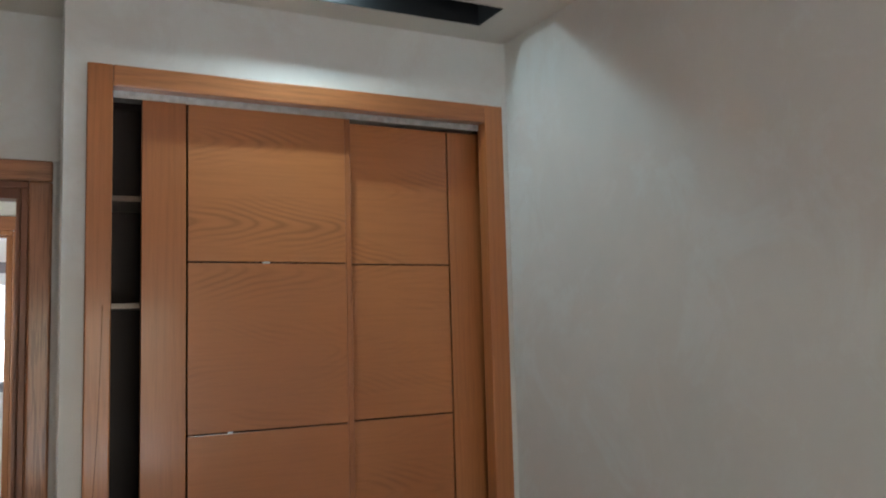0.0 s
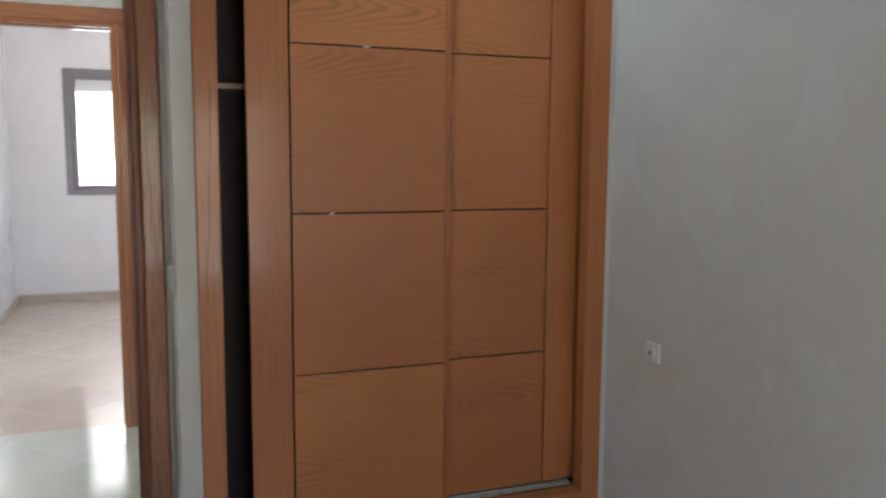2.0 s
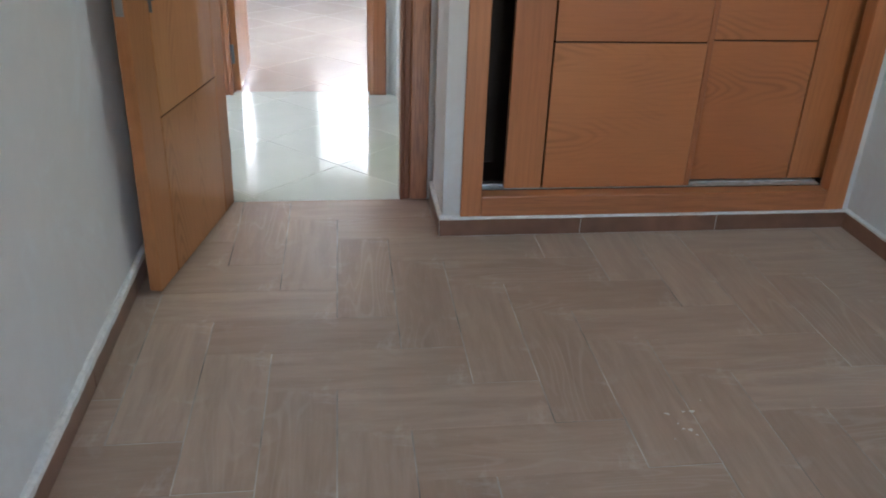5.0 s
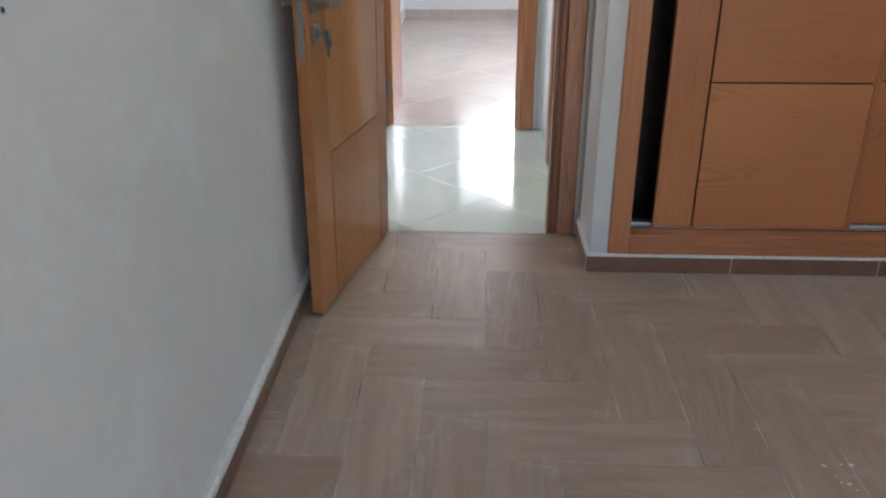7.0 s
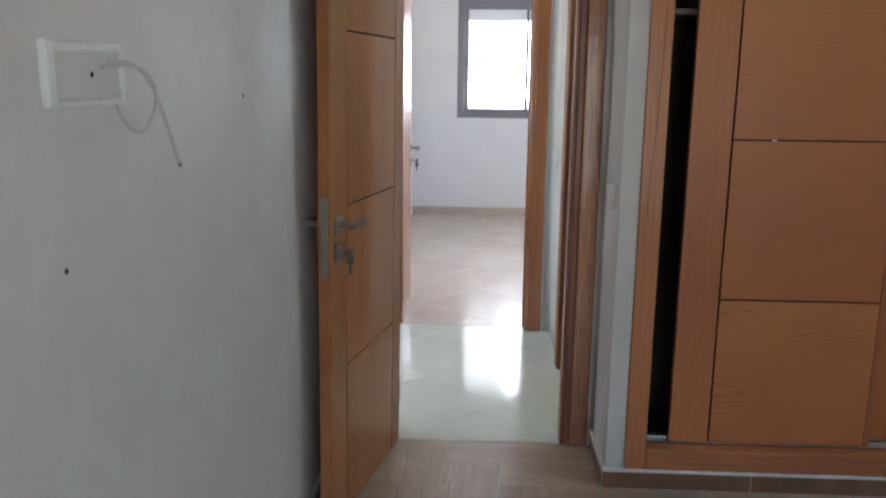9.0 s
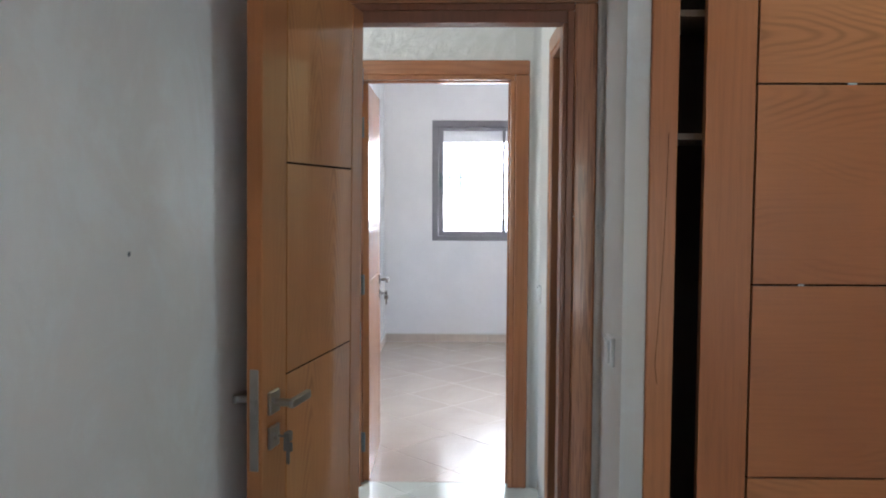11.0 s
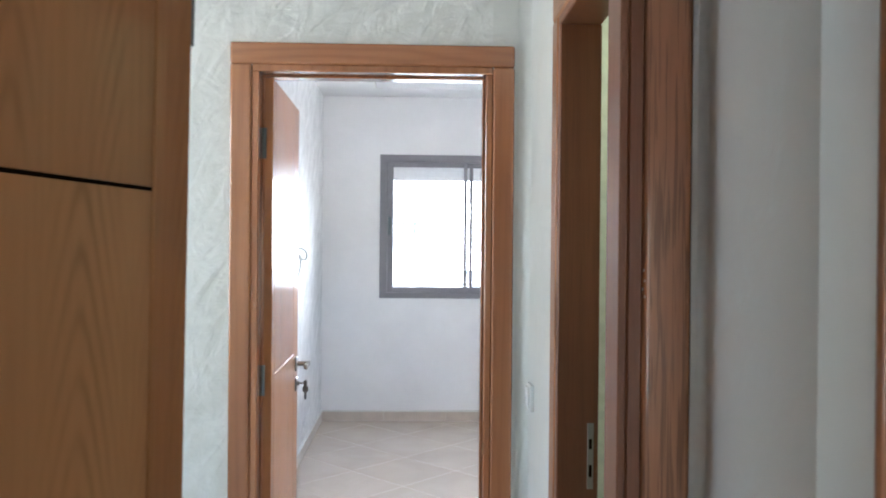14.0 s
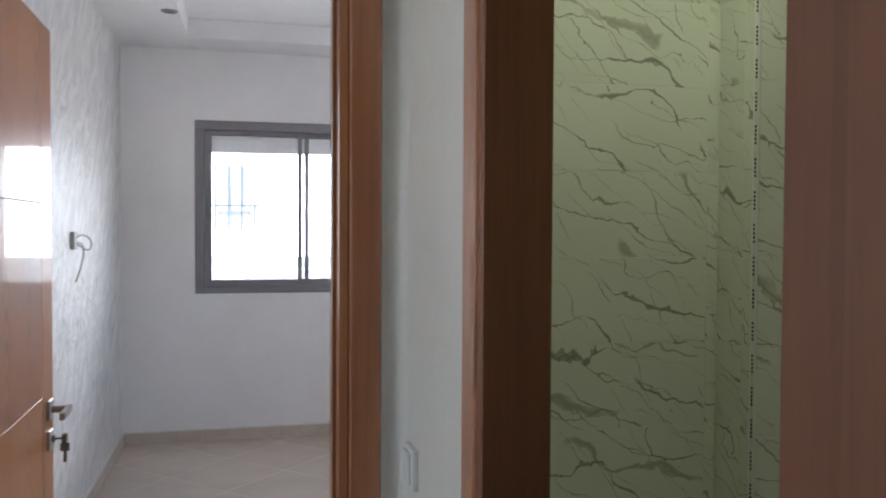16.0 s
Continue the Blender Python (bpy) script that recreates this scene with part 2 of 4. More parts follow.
TILE_A = wood_tile()
TILE_H = polished("cream polished tile", (0.58, 0.62, 0.545), (0.66, 0.69, 0.62), 0.07)
TILE_B = polished("beige polished tile", (0.57, 0.475, 0.395), (0.64, 0.55, 0.465), 0.15)
GROUT_A = plain("dusty grout", (0.72, 0.66, 0.58), 0.85, spread=0.85, scale=4.5)
GROUT_W = plain("white grout", (0.84, 0.84, 0.80), 0.7, spread=0.15)
GROUT_B = plain("beige grout", (0.66, 0.575, 0.495), 0.6, spread=0.15)
SKIRT_A = plain("brown skirting tile", (0.245, 0.122, 0.074), 0.35, spread=0.35, scale=9.0)
SKIRT_B = plain("beige skirting tile", (0.60, 0.50, 0.42), 0.3, spread=0.15, scale=9.0)
CAULK = plain("white plaster joint", (0.78, 0.77, 0.73), 0.8, spread=0.2, scale=60.0, bump=0.4)
GROOVE = plain("dark groove", (0.014, 0.007, 0.004), 0.95, Specular_IOR_Level=0.0)
CHROME = plain("brushed steel", (0.36, 0.335, 0.31), 0.36, 1.0)
KEY = plain("dull key metal", (0.17, 0.16, 0.15), 0.45, 0.7)
ALU = plain("aluminium track", (0.70, 0.71, 0.70), 0.4, 0.8, 0.35, 40.0, 0.3)
WHITE = plain("white plastic", (0.80, 0.81, 0.80), 0.35, spread=0.04)
IVORY = plain("grey plastic cable", (0.56, 0.55, 0.52), 0.5)
FRAME = plain("taupe aluminium", (0.25, 0.235, 0.255), 0.45, 0.2)
DARK = plain("black for unlit hollows and print", (0.004, 0.004, 0.005), 0.9)
SLAT = plain("pale shutter slat", (0.85, 0.84, 0.85), 0.8, Transmission_Weight=0.15)
RENDERED = plain("pale facade render", (0.74, 0.73, 0.70), 0.9, spread=0.1, scale=3.0)
PANEL = plain("pale blue-grey panel", (0.42, 0.45, 0.47), 0.7, spread=0.2, scale=4.0)
RAIL = plain("grey facade metal", (0.16, 0.19, 0.20), 0.6)


def marble():
    """Glazed wall tile, white with grey-brown veins that fall to one side."""
    n = Nodes("veined marble tile")
    vec = n.coords((1.0, 1.0, 1.0))
    parts = n.add("SeparateXYZ", Vector=vec)
    col = n.ramp(n.noise(vec, 2.5, 3.0), (0.3, (0.70, 0.72, 0.64)), (0.7, (0.76, 0.78, 0.70)))
    weight = n.noise(vec, 5.0, 2.0)
    for slope, rate, wide, reach, seed, tint in ((0.42, 6.0, 0.026, (0.40, 0.47), 0.0, (0.20, 0.19, 0.14)), (0.50, 9.0, 0.015, (0.42, 0.48), 4.0, (0.27, 0.22, 0.14)),
                                                 (0.62, 8.0, 0.011, (0.44, 0.50), 9.0, (0.30, 0.25, 0.16)), (1.3, 6.0, 0.010, (0.50, 0.55), 15.0, (0.33, 0.30, 0.22)),
                                                 (0.36, 4.0, 0.040, (0.53, 0.58), 21.0, (0.36, 0.35, 0.28))):
        moved = n.add("Mapping", Vector=vec, Location=(seed, seed, seed)).outputs[0]
        big = n.math("MULTIPLY", n.math("SUBTRACT", n.noise(moved, 3.2, 2.0), 0.5), 0.34)
        small = n.math("MULTIPLY", n.math("SUBTRACT", n.noise(moved, 17.0, 4.0, 0.6), 0.5), 0.06)
        u = n.math("ADD", n.math("ADD", parts.outputs["Z"], n.math("MULTIPLY", parts.outputs["X"], slope)), n.math("ADD", big, small))
        saw = n.math("ABSOLUTE", n.math("SUBTRACT", n.math("FRACT", n.math("MULTIPLY", u, rate)), 0.5))
        thick = n.math("MULTIPLY", n.math("POWER", n.noise(moved, 7.0, 2.0), 3.0), wide * 6.0)
        line = n.math("LESS_THAN", saw, thick)
        edge = n.math("DIVIDE", saw, n.math("ADD", thick, 0.002))
        body = n.math("SUBTRACT", 1.0, n.math("MULTIPLY", edge, 0.45))
        mask = n.ramp(n.noise(moved, 4.2, 2.0), (reach[0], grey(0.0)), (reach[1], grey(0.85)))
        col = n.mix(n.math("MULTIPLY", n.math("MULTIPLY", line, body), mask), col, tint)
    return n.done(Base_Color=col, Roughness=0.12)


MARBLE = marble()
glass = Nodes("window glass")
glass.set(glass.bsdf, "Transmission Weight", 1.0)
GLASS = glass.done(Base_Color=(1, 1, 1), Roughness=0.0, IOR=1.02)
glow = Nodes("bright overcast sky")
SKYGLOW = glow.done(Base_Color=(0, 0, 0), Emission_Color=(0.92, 0.96, 1.0), Emission_Strength=3.0)
bulb = Nodes("lamp glass")
BULB = bulb.done(Base_Color=(0.9, 0.88, 0.8), Emission_Color=(0.95, 1.0, 0.7), Emission_Strength=0.5)

cool = Nodes("cool lamp glass")
COOL = cool.done(Base_Color=(0.9, 0.9, 0.9), Emission_Color=(0.75, 0.9, 1.0), Emission_Strength=0.05)


# ---- mesh helpers ----
def part(name, bm, material, parent=None, label="", m=None):
    me = bpy.data.meshes.new(name)
    bm.normal_update()
    bm.to_mesh(me)
    bm.free()
    me.materials.append(material)
    ob = new(name, me)
    ob.parent = parent
    if m is not None:
        ob.matrix_basis = m
    if label:
        ob["label"] = label
    return ob


def boxes(*spans, bevel=0.0, segments=1):
    """One bmesh of boxes, each (x0, x1, y0, y1, z0, z1)."""
    bm = bmesh.new()
    for x0, x1, y0, y1, z0, z1 in spans:
        m = Matrix.Translation(((x0 + x1) / 2, (y0 + y1) / 2, (z0 + z1) / 2)) @ Matrix.Diagonal((x1 - x0, y1 - y0, z1 - z0, 1))
        bmesh.ops.create_cube(bm, size=1.0, matrix=m)
    if bevel:
        bmesh.ops.bevel(bm, geom=bm.edges[:], offset=bevel, segments=segments, profile=0.6, affect="EDGES")
    return bm


def rod(bm, p, q, r, sides=12, r2=None):
    """A round bar from p to q."""
    p, q = Vector(p), Vector(q)
    turn = (q - p).to_track_quat("Z", "Y").to_matrix().to_4x4()
    bmesh.ops.create_cone(bm, cap_ends=True, segments=sides, radius1=r, radius2=r if r2 is None else r2, depth=(q - p).length,
                          matrix=Matrix.Translation((p + q) / 2) @ turn)
    return bm


def tube(points, r, sides=8):
    """A bent tube along points."""
    bm = bmesh.new()
    pts = [Vector(p) for p in points]
    rings = []
    for i, p in enumerate(pts):
        d = (pts[min(i + 1, len(pts) - 1)] - pts[max(i - 1, 0)]).normalized()
        side = d.orthogonal().normalized() if i == 0 else (side - d * side.dot(d)).normalized()
        up = d.cross(side)
        rings.append([bm.verts.new(p + r * (side * math.cos(a) + up * math.sin(a))) for a in (2 * math.pi * k / sides for k in range(sides))])
    for a, b in zip(rings, rings[1:]):
        for k in range(sides):
            bm.faces.new((a[k], a[(k + 1) % sides], b[(k + 1) % sides], b[k]))
    bm.faces.new(rings[0][::-1])
    bm.faces.new(rings[-1])
    return bm


def arc(a, b, c, d, count=14):
    """Points of a cubic curve."""
    a, b, c, d = (Vector(p) for p in (a, b, c, d))
    return [a * (1 - t) ** 3 + b * 3 * t * (1 - t) ** 2 + c * 3 * t * t * (1 - t) + d * t ** 3 for t in (k / (count - 1) for k in range(count))]


def structure(name, label="", category=""):
    return tagged(new(name), label, category, kind="structure")


def clip(poly, x0, x1, y0, y1):
    """A convex polygon cut to a rectangle."""
    for axis, limit, sign in ((0, x0, 1), (0, x1, -1), (1, y0, 1), (1, y1, -1)):
        out = []
        for p, q in zip(poly, poly[1:] + poly[:1]):
            a, b = sign * (p[axis] - limit), sign * (q[axis] - limit)
            if a >= 0:
                out.append(p)
            if (a >= 0) != (b >= 0):
                t = a / (a - b)
                out.append((p[0] + t * (q[0] - p[0]), p[1] + t * (q[1] - p[1])))
        poly = out
        if len(poly) < 3:
            return []
    return poly


def area_of(poly):
    return abs(sum(p[0] * q[1] - q[0] * p[1] for p, q in zip(poly, poly[1:] + poly[:1]))) / 2


def slab(poly, z0, z1, edge=0.0012):
    """A tile from a convex polygon, with a worn upper edge."""
    bm = bmesh.new()
    c = sum((Vector(p) for p in poly), Vector((0, 0))) / len(poly)
    low = [bm.verts.new((*p, z0)) for p in poly]
    mid = [bm.verts.new((*p, z1 - edge)) for p in poly]
    top = [bm.verts.new((*(Vector(p) + (c - Vector(p)).normalized() * edge * 1.6), z1)) for p in poly]
    k = len(poly)
    for a, b in ((low, mid), (mid, top)):
        for i in range(k):
            bm.faces.new((a[i], a[(i + 1) % k], b[(i + 1) % k], b[i]))
    bm.faces.new(top)
    bmesh.ops.recalc_face_normals(bm, faces=bm.faces[:])
    return bm


# ---- plan, in metres ----
LEFT, RIGHT, BACK, FRONT = -0.768, 1.74, -1.62, 2.47      # bedroom; FRONT is the wardrobe wall
PIER, DOOR_Y, HALL_Y = 0.212, 2.815, 2.915                # pier side; the door wall's two faces
HALL_R, HALL_END, FAR_Y = 0.163, -2.7, 4.27               # hall
ROOM_L, ROOM_R, ROOM_F, ROOM_Y = -0.97, 1.6, 4.39, 8.30   # second room
HIGH, HIGH_B = 2.600, 2.665
BATH_R, BATH_Y = 1.9, 4.65
HEAD = 2.035                                              # rough head of the doorways


def wall(name, material, *spans):
    return tagged(part(name, boxes(*spans), material), kind="structure")


wall("wall_west", WALL_A, (LEFT - 0.12, LEFT, BACK - 0.12, DOOR_Y, -0.05, HIGH + 0.2))
wall("wall_east", WALL_A, (RIGHT, RIGHT + 0.12, BACK - 0.12, 2.93, -0.05, HIGH + 0.2))
wall("wall_south", WALL_A, (LEFT, RIGHT, BACK - 0.12, BACK, -0.05, 0.45), (LEFT, RIGHT, BACK - 0.12, BACK, 1.75, HIGH + 0.2),
     (LEFT, 0.0, BACK - 0.12, BACK, 0.45, 1.75), (1.1, RIGHT, BACK - 0.12, BACK, 0.45, 1.75))
wall("wall_wardrobe", WALL_A, (PIER, 0.30, FRONT, HALL_Y, -0.05, HIGH), (0.30, RIGHT, FRONT, FRONT + 0.09, 2.34, HIGH),
     (1.70, RIGHT, FRONT, HALL_Y, -0.05, 2.34), (0.30, 1.70, FRONT, FRONT + 0.09, -0.05, 0.085))
wall("wall_doorway", WALL_A, (LEFT - 0.12, PIER, DOOR_Y, HALL_Y, HEAD, HIGH), (LEFT - 0.12, -0.632, DOOR_Y, HALL_Y, -0.05, HEAD), (0.121, PIER, DOOR_Y, HALL_Y, -0.05, HEAD), (0.192, PIER, DOOR_Y - 0.014, DOOR_Y, 0.0, HEAD + 0.07))
wall("wall_hall_south", WALL_H, (HALL_END, LEFT - 0.12, DOOR_Y, HALL_Y, -0.05, HIGH))
wall("wall_hall_west", WALL_H, (HALL_END - 0.12, HALL_END, DOOR_Y, FAR_Y, -0.05, 0.95), (HALL_END - 0.12, HALL_END, DOOR_Y, FAR_Y, 2.25, HIGH),
     (HALL_END - 0.12, HALL_END, DOOR_Y, 3.05, 0.95, 2.25), (HALL_END - 0.12, HALL_END, 4.15, FAR_Y, 0.95, 2.25))
wall("wall_hall_east", WALL_E, (HALL_R, 0.236, HALL_Y, 2.955, -0.05, HIGH), (HALL_R, 0.236, 3.661, ROOM_F + 0.4, -0.05, HIGH), (HALL_R, 0.236, 2.955, 3.661, HEAD, HIGH))
wall("wall_hall_north", WALL_H, (HALL_END, -0.735, FAR_Y, ROOM_F, -0.05, HIGH), (-0.735, 0.040, FAR_Y, ROOM_F, HEAD, HIGH))
wall("wall_hall_pier", WALL_E, (0.040, HALL_R, FAR_Y, ROOM_F, -0.05, HIGH))
wall("wall_room_west", STUCCO_B, (ROOM_L - 0.12, ROOM_L, ROOM_F, ROOM_Y + 0.2, -0.05, HIGH_B + 0.2))
WX0, WX1, WZ0, WZ1 = -0.50, 0.98, 1.012, 2.192
wall("wall_room_north", WALL_B, (ROOM_L, ROOM_R, ROOM_Y, ROOM_Y + 0.2, -0.05, WZ0), (ROOM_L, ROOM_R, ROOM_Y, ROOM_Y + 0.2, WZ1, HIGH_B + 0.2),
     (ROOM_L, WX0, ROOM_Y, ROOM_Y + 0.2, WZ0, WZ1), (WX1, ROOM_R, ROOM_Y, ROOM_Y + 0.2, WZ0, WZ1))
wall("wall_room_east", WALL_B, (ROOM_R, ROOM_R + 0.12, ROOM_F, ROOM_Y + 0.2, -0.05, 0.97), (ROOM_R, ROOM_R + 0.12, ROOM_F, ROOM_Y + 0.2, 2.23, HIGH_B + 0.2),
     (ROOM_R, ROOM_R + 0.12, ROOM_F, 5.25, 0.97, 2.23), (ROOM_R, ROOM_R + 0.12, 6.55, ROOM_Y + 0.2, 0.97, 2.23))
wall("wall_room_south", WALL_B, (0.236, ROOM_R, 4.72, 4.84, -0.05, HIGH_B + 0.2), (ROOM_L, 0.236, ROOM_F - 0.1, ROOM_F, HIGH, HIGH_B + 0.2))
wall("wall_bath_south", CEIL, (0.236, BATH_R, 2.93, 2.97, -0.05, HIGH))
wall("wall_bath_east", CEIL, (BATH_R, BATH_R + 0.1, 2.93, 4.72, -0.05, HIGH))
wall("wall_bath_north", GROUT_W, (0.236, 1.162, BATH_Y + 0.0015, 4.72, -0.05, HIGH), (1.1625, BATH_R, 4.4805, 4.72, -0.05, HIGH))


def corner_fill(name, material, x, y, r, z0, z1):
    """Plaster rounded into an inner corner whose walls face -x and -y."""
    bm = bmesh.new()
    ring = [(x, y)] + [(x - r + r * math.cos(a), y - r + r * math.sin(a)) for a in (math.pi / 2 * k / 8 for k in range(9))]
    low, top = ([bm.verts.new((*p, z)) for p in ring] for z in (z0, z1))
    for a, b in zip(range(1, 9), range(2, 10)):
        bm.faces.new((low[a], low[b], top[b], top[a])).smooth = True
        bm.faces.new((low[0], low[b], low[a]))
        bm.faces.new((top[0], top[a], top[b]))
    bm.faces.new((low[0], low[1], top[1], top[0]))
    bm.faces.new((low[9], low[0], top[0], top[9]))
    bmesh.ops.recalc_face_normals(bm, faces=bm.faces[:])
    return tagged(part(name, bm, material), kind="structure")


corner_fill("trim_hall_corner", WALL_E, HALL_R + 0.001, FAR_Y + 0.001, 0.05, 0.0, HIGH)
corner_fill("trim_pier_corner", WALL_A, PIER + 0.001, DOOR_Y - 0.013, 0.019, 0.067, HEAD + 0.07)

# ceilings; the bedroom's has an open air slot
SX0, SX1, SY0, SY1 = 0.55, 1.556, 2.160, 2.337
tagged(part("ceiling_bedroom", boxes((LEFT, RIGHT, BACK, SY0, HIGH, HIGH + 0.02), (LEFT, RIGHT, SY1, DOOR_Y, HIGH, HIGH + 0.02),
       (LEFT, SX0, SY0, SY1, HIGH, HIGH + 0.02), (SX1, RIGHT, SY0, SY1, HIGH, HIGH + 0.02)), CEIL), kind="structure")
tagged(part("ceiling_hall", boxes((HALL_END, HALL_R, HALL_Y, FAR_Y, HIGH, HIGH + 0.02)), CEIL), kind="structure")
tagged(part("ceiling_bath", boxes((0.236, BATH_R, 2.97, 4.72, HIGH - 0.02, HIGH)), CEIL), kind="structure")
TX0, TX1, TY0, TY1 = -0.52, 1.18, 5.0, 7.93
tagged(part("ceiling_room", boxes((ROOM_L, TX0, ROOM_F, ROOM_Y, HIGH_B, HIGH_B + 0.02), (TX1, ROOM_R, ROOM_F, ROOM_Y, HIGH_B, HIGH_B + 0.02),
       (TX0, TX1, TY1, ROOM_Y, HIGH_B, HIGH_B + 0.02), (TX0, TX1, ROOM_F, TY0, HIGH_B, HIGH_B + 0.02),
       (TX0 - 0.02, TX0, TY0, TY1, HIGH_B + 0.02, HIGH_B + 0.12), (TX1, TX1 + 0.02, TY0, TY1, HIGH_B + 0.02, HIGH_B + 0.12),
       (TX0, TX1, TY1, TY1 + 0.02, HIGH_B + 0.02, HIGH_B + 0.12), (TX0, TX1, TY0 - 0.02, TY0, HIGH_B + 0.02, HIGH_B + 0.12),
       (ROOM_L, ROOM_R, ROOM_F, ROOM_Y, HIGH_B + 0.12, HIGH_B + 0.14)), CEIL_B), kind="structure")
duct = tagged(new("air_duct"), "open air slot cut into the painted bedroom ceiling, its unlit inside coloured black", "air vent")
duct.location = (SX0, SY0, HIGH + 0.02)
LX, LY = SX1 - SX0, SY1 - SY0
# black sheets put the darkness of the unlit void into their colour
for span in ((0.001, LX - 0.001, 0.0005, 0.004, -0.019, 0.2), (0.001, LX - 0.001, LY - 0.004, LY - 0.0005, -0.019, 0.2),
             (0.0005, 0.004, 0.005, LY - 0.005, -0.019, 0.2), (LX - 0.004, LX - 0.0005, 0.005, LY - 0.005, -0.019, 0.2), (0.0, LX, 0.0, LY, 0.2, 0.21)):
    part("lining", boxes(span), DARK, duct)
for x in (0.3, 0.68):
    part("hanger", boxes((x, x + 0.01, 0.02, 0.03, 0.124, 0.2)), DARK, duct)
slot_lamp = tagged(new("led_lamp"), "small cool-white lamp glowing inside the ceiling slot", "lamp")
slot_lamp.location = (0.92, 2.262, HIGH + 0.145)
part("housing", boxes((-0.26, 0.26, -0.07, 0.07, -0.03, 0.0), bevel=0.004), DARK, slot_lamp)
part("diffuser", boxes((-0.25, 0.25, -0.06, 0.06, -0.034, -0.03)), COOL, slot_lamp)


# ---- doors ----
def casing(parent, m, width, depth, mats=(CASE_V, CASE_X), inner=CASE_V, stops=True):
    """Lining and architraves of a doorway: local x across it, y through the wall, from the near face."""
    t, a, p = 0.023, 0.070, 0.016
    up, level = mats
    for name, span in (("lining_jamb", (0, t, -p, depth + p, 0, HEAD - t)), ("lining_jamb", (width - t, width, -p, depth + p, 0, HEAD - t)), ("lining_head", (0, width, -p, depth + p, HEAD - t, HEAD))):
        part(name, boxes(span, bevel=0.003), inner, parent, m=m)
    for y0, y1 in ((-p, 0.0), (depth, depth + p)):
        e = 0.004 if y0 < 0 else -0.004
        for x0, x1 in ((-a, 0.0), (width, width + a)):
            part("architrave", boxes((x0, x1, min(y0, y1) - max(e, 0), max(y0, y1) - min(e, 0), 0, HEAD), bevel=0.009, segments=4), up, parent, m=m)
        part("architrave_head", boxes((-a, width + a, min(y0, y1) - max(e, 0), max(y0, y1) - min(e, 0), HEAD, HEAD + a), bevel=0.009, segments=4), level, parent, m=m)
    if not stops:
        return
    for x0, x1 in ((t, t + 0.007), (width - t - 0.007, width - t)):
        part("door_stop", boxes((x0, x1, 0.045, 0.08, 0, HEAD - t - 0.007), bevel=0.002), inner, parent, m=m)
    part("door_stop", boxes((t, width - t, 0.045, 0.08, HEAD - t - 0.007, HEAD - t), bevel=0.002), inner, parent, m=m)


def leaf(parent, m, keys=-1, width=0.675, free=0.125, hinge=0.055, height=1.996, thick=0.038, groove=0.005):
    """A door leaf: hinge at local x = 0, thickness from y = 0 to +y; keys says which face has the key."""
    g = groove
    core = part("leaf", boxes((0.004, width - 0.004, 0.003, thick - 0.003, 0.004, height - 0.004)), GROOVE, parent, "varnished oak door leaf with dark grooves", m=m)
    part("hinge_stile", boxes((0, hinge, 0, thick, 0, height), bevel=0.002), LEAF_V, core)
    part("lock_stile", boxes((width - free, width, 0, thick, 0, height), bevel=0.002), LEAF_V, core)
    for z0, z1 in ((0, 0.505), (0.505, 1.012), (1.012, 1.522), (1.522, height)):
        part("panel", boxes((hinge + g, width - free - g, 0, thick, z0 + (g / 2 if z0 else 0), z1 - (g / 2 if z1 < height else 0)), bevel=0.0008), LEAF_V, core)
    x, z = width - 0.055, 0.965
    for s, y in ((-1, 0.0), (1, thick)):
        part("rosette", boxes((x - 0.027, x + 0.027, min(y, y + s * 0.008), max(y, y + s * 0.008), z - 0.027, z + 0.027), bevel=0.002), CHROME, core)
        bm = boxes((x - 0.098, x + 0.012, min(y + s * 0.044, y + s * 0.058), max(y + s * 0.044, y + s * 0.058), z - 0.010, z + 0.010), bevel=0.004, segments=2)
        rod(bm, (x, y + s * 0.006, z), (x, y + s * 0.046, z), 0.0095)
        part("lever", bm, CHROME, core, "brushed steel lever handle")
        part("lock_plate", boxes((x - 0.026, x + 0.026, min(y, y + s * 0.008), max(y, y + s * 0.008), z - 0.108, z - 0.056), bevel=0.002), CHROME, core)
        part("lock_cylinder", rod(bmesh.new(), (x, y + s * 0.004, z - 0.08), (x, y + s * 0.016, z - 0.08), 0.0095), CHROME, core)
    k = 0.0 if keys < 0 else thick
    key = rod(bmesh.new(), (x, k + keys * 0.014, z - 0.08), (x, k + keys * 0.034, z - 0.08), 0.0028, 8)
    bmesh.ops.create_cube(key, size=1.0, matrix=pose(x, k + keys * 0.040, z - 0.08) @ Matrix.Diagonal((0.024, 0.012, 0.022, 1)))
    part("key", key, KEY, core, "steel key in the lock")
    spare = bmesh.new()
    bmesh.ops.create_cube(spare, size=1.0, matrix=pose(x, k + keys * 0.040, z - 0.104) @ Matrix.Diagonal((0.003, 0.022, 0.022, 1)))
    bmesh.ops.create_cube(spare, size=1.0, matrix=pose(x, k + keys * 0.040, z - 0.130) @ Matrix.Diagonal((0.003, 0.008, 0.030, 1)))
    part("spare_key", spare, KEY, core)
    part("lock_face", boxes((width - 0.001, width + 0.0015, thick / 2 - 0.011, thick / 2 + 0.011, z - 0.15, z + 0.085), bevel=0.001), CHROME, core)
    bolt = boxes((width, width + 0.010, thick / 2 - 0.007, thick / 2 + 0.007, z - 0.015, z + 0.015), bevel=0.003)
    part("latch", bolt, CHROME, core)
    for hz in (0.2, 1.0, 1.78):
        part("hinge", rod(bmesh.new(), (-0.006, thick * 0.8, hz - 0.05), (-0.006, thick * 0.8, hz + 0.05), 0.007), RAIL, core)
    return core


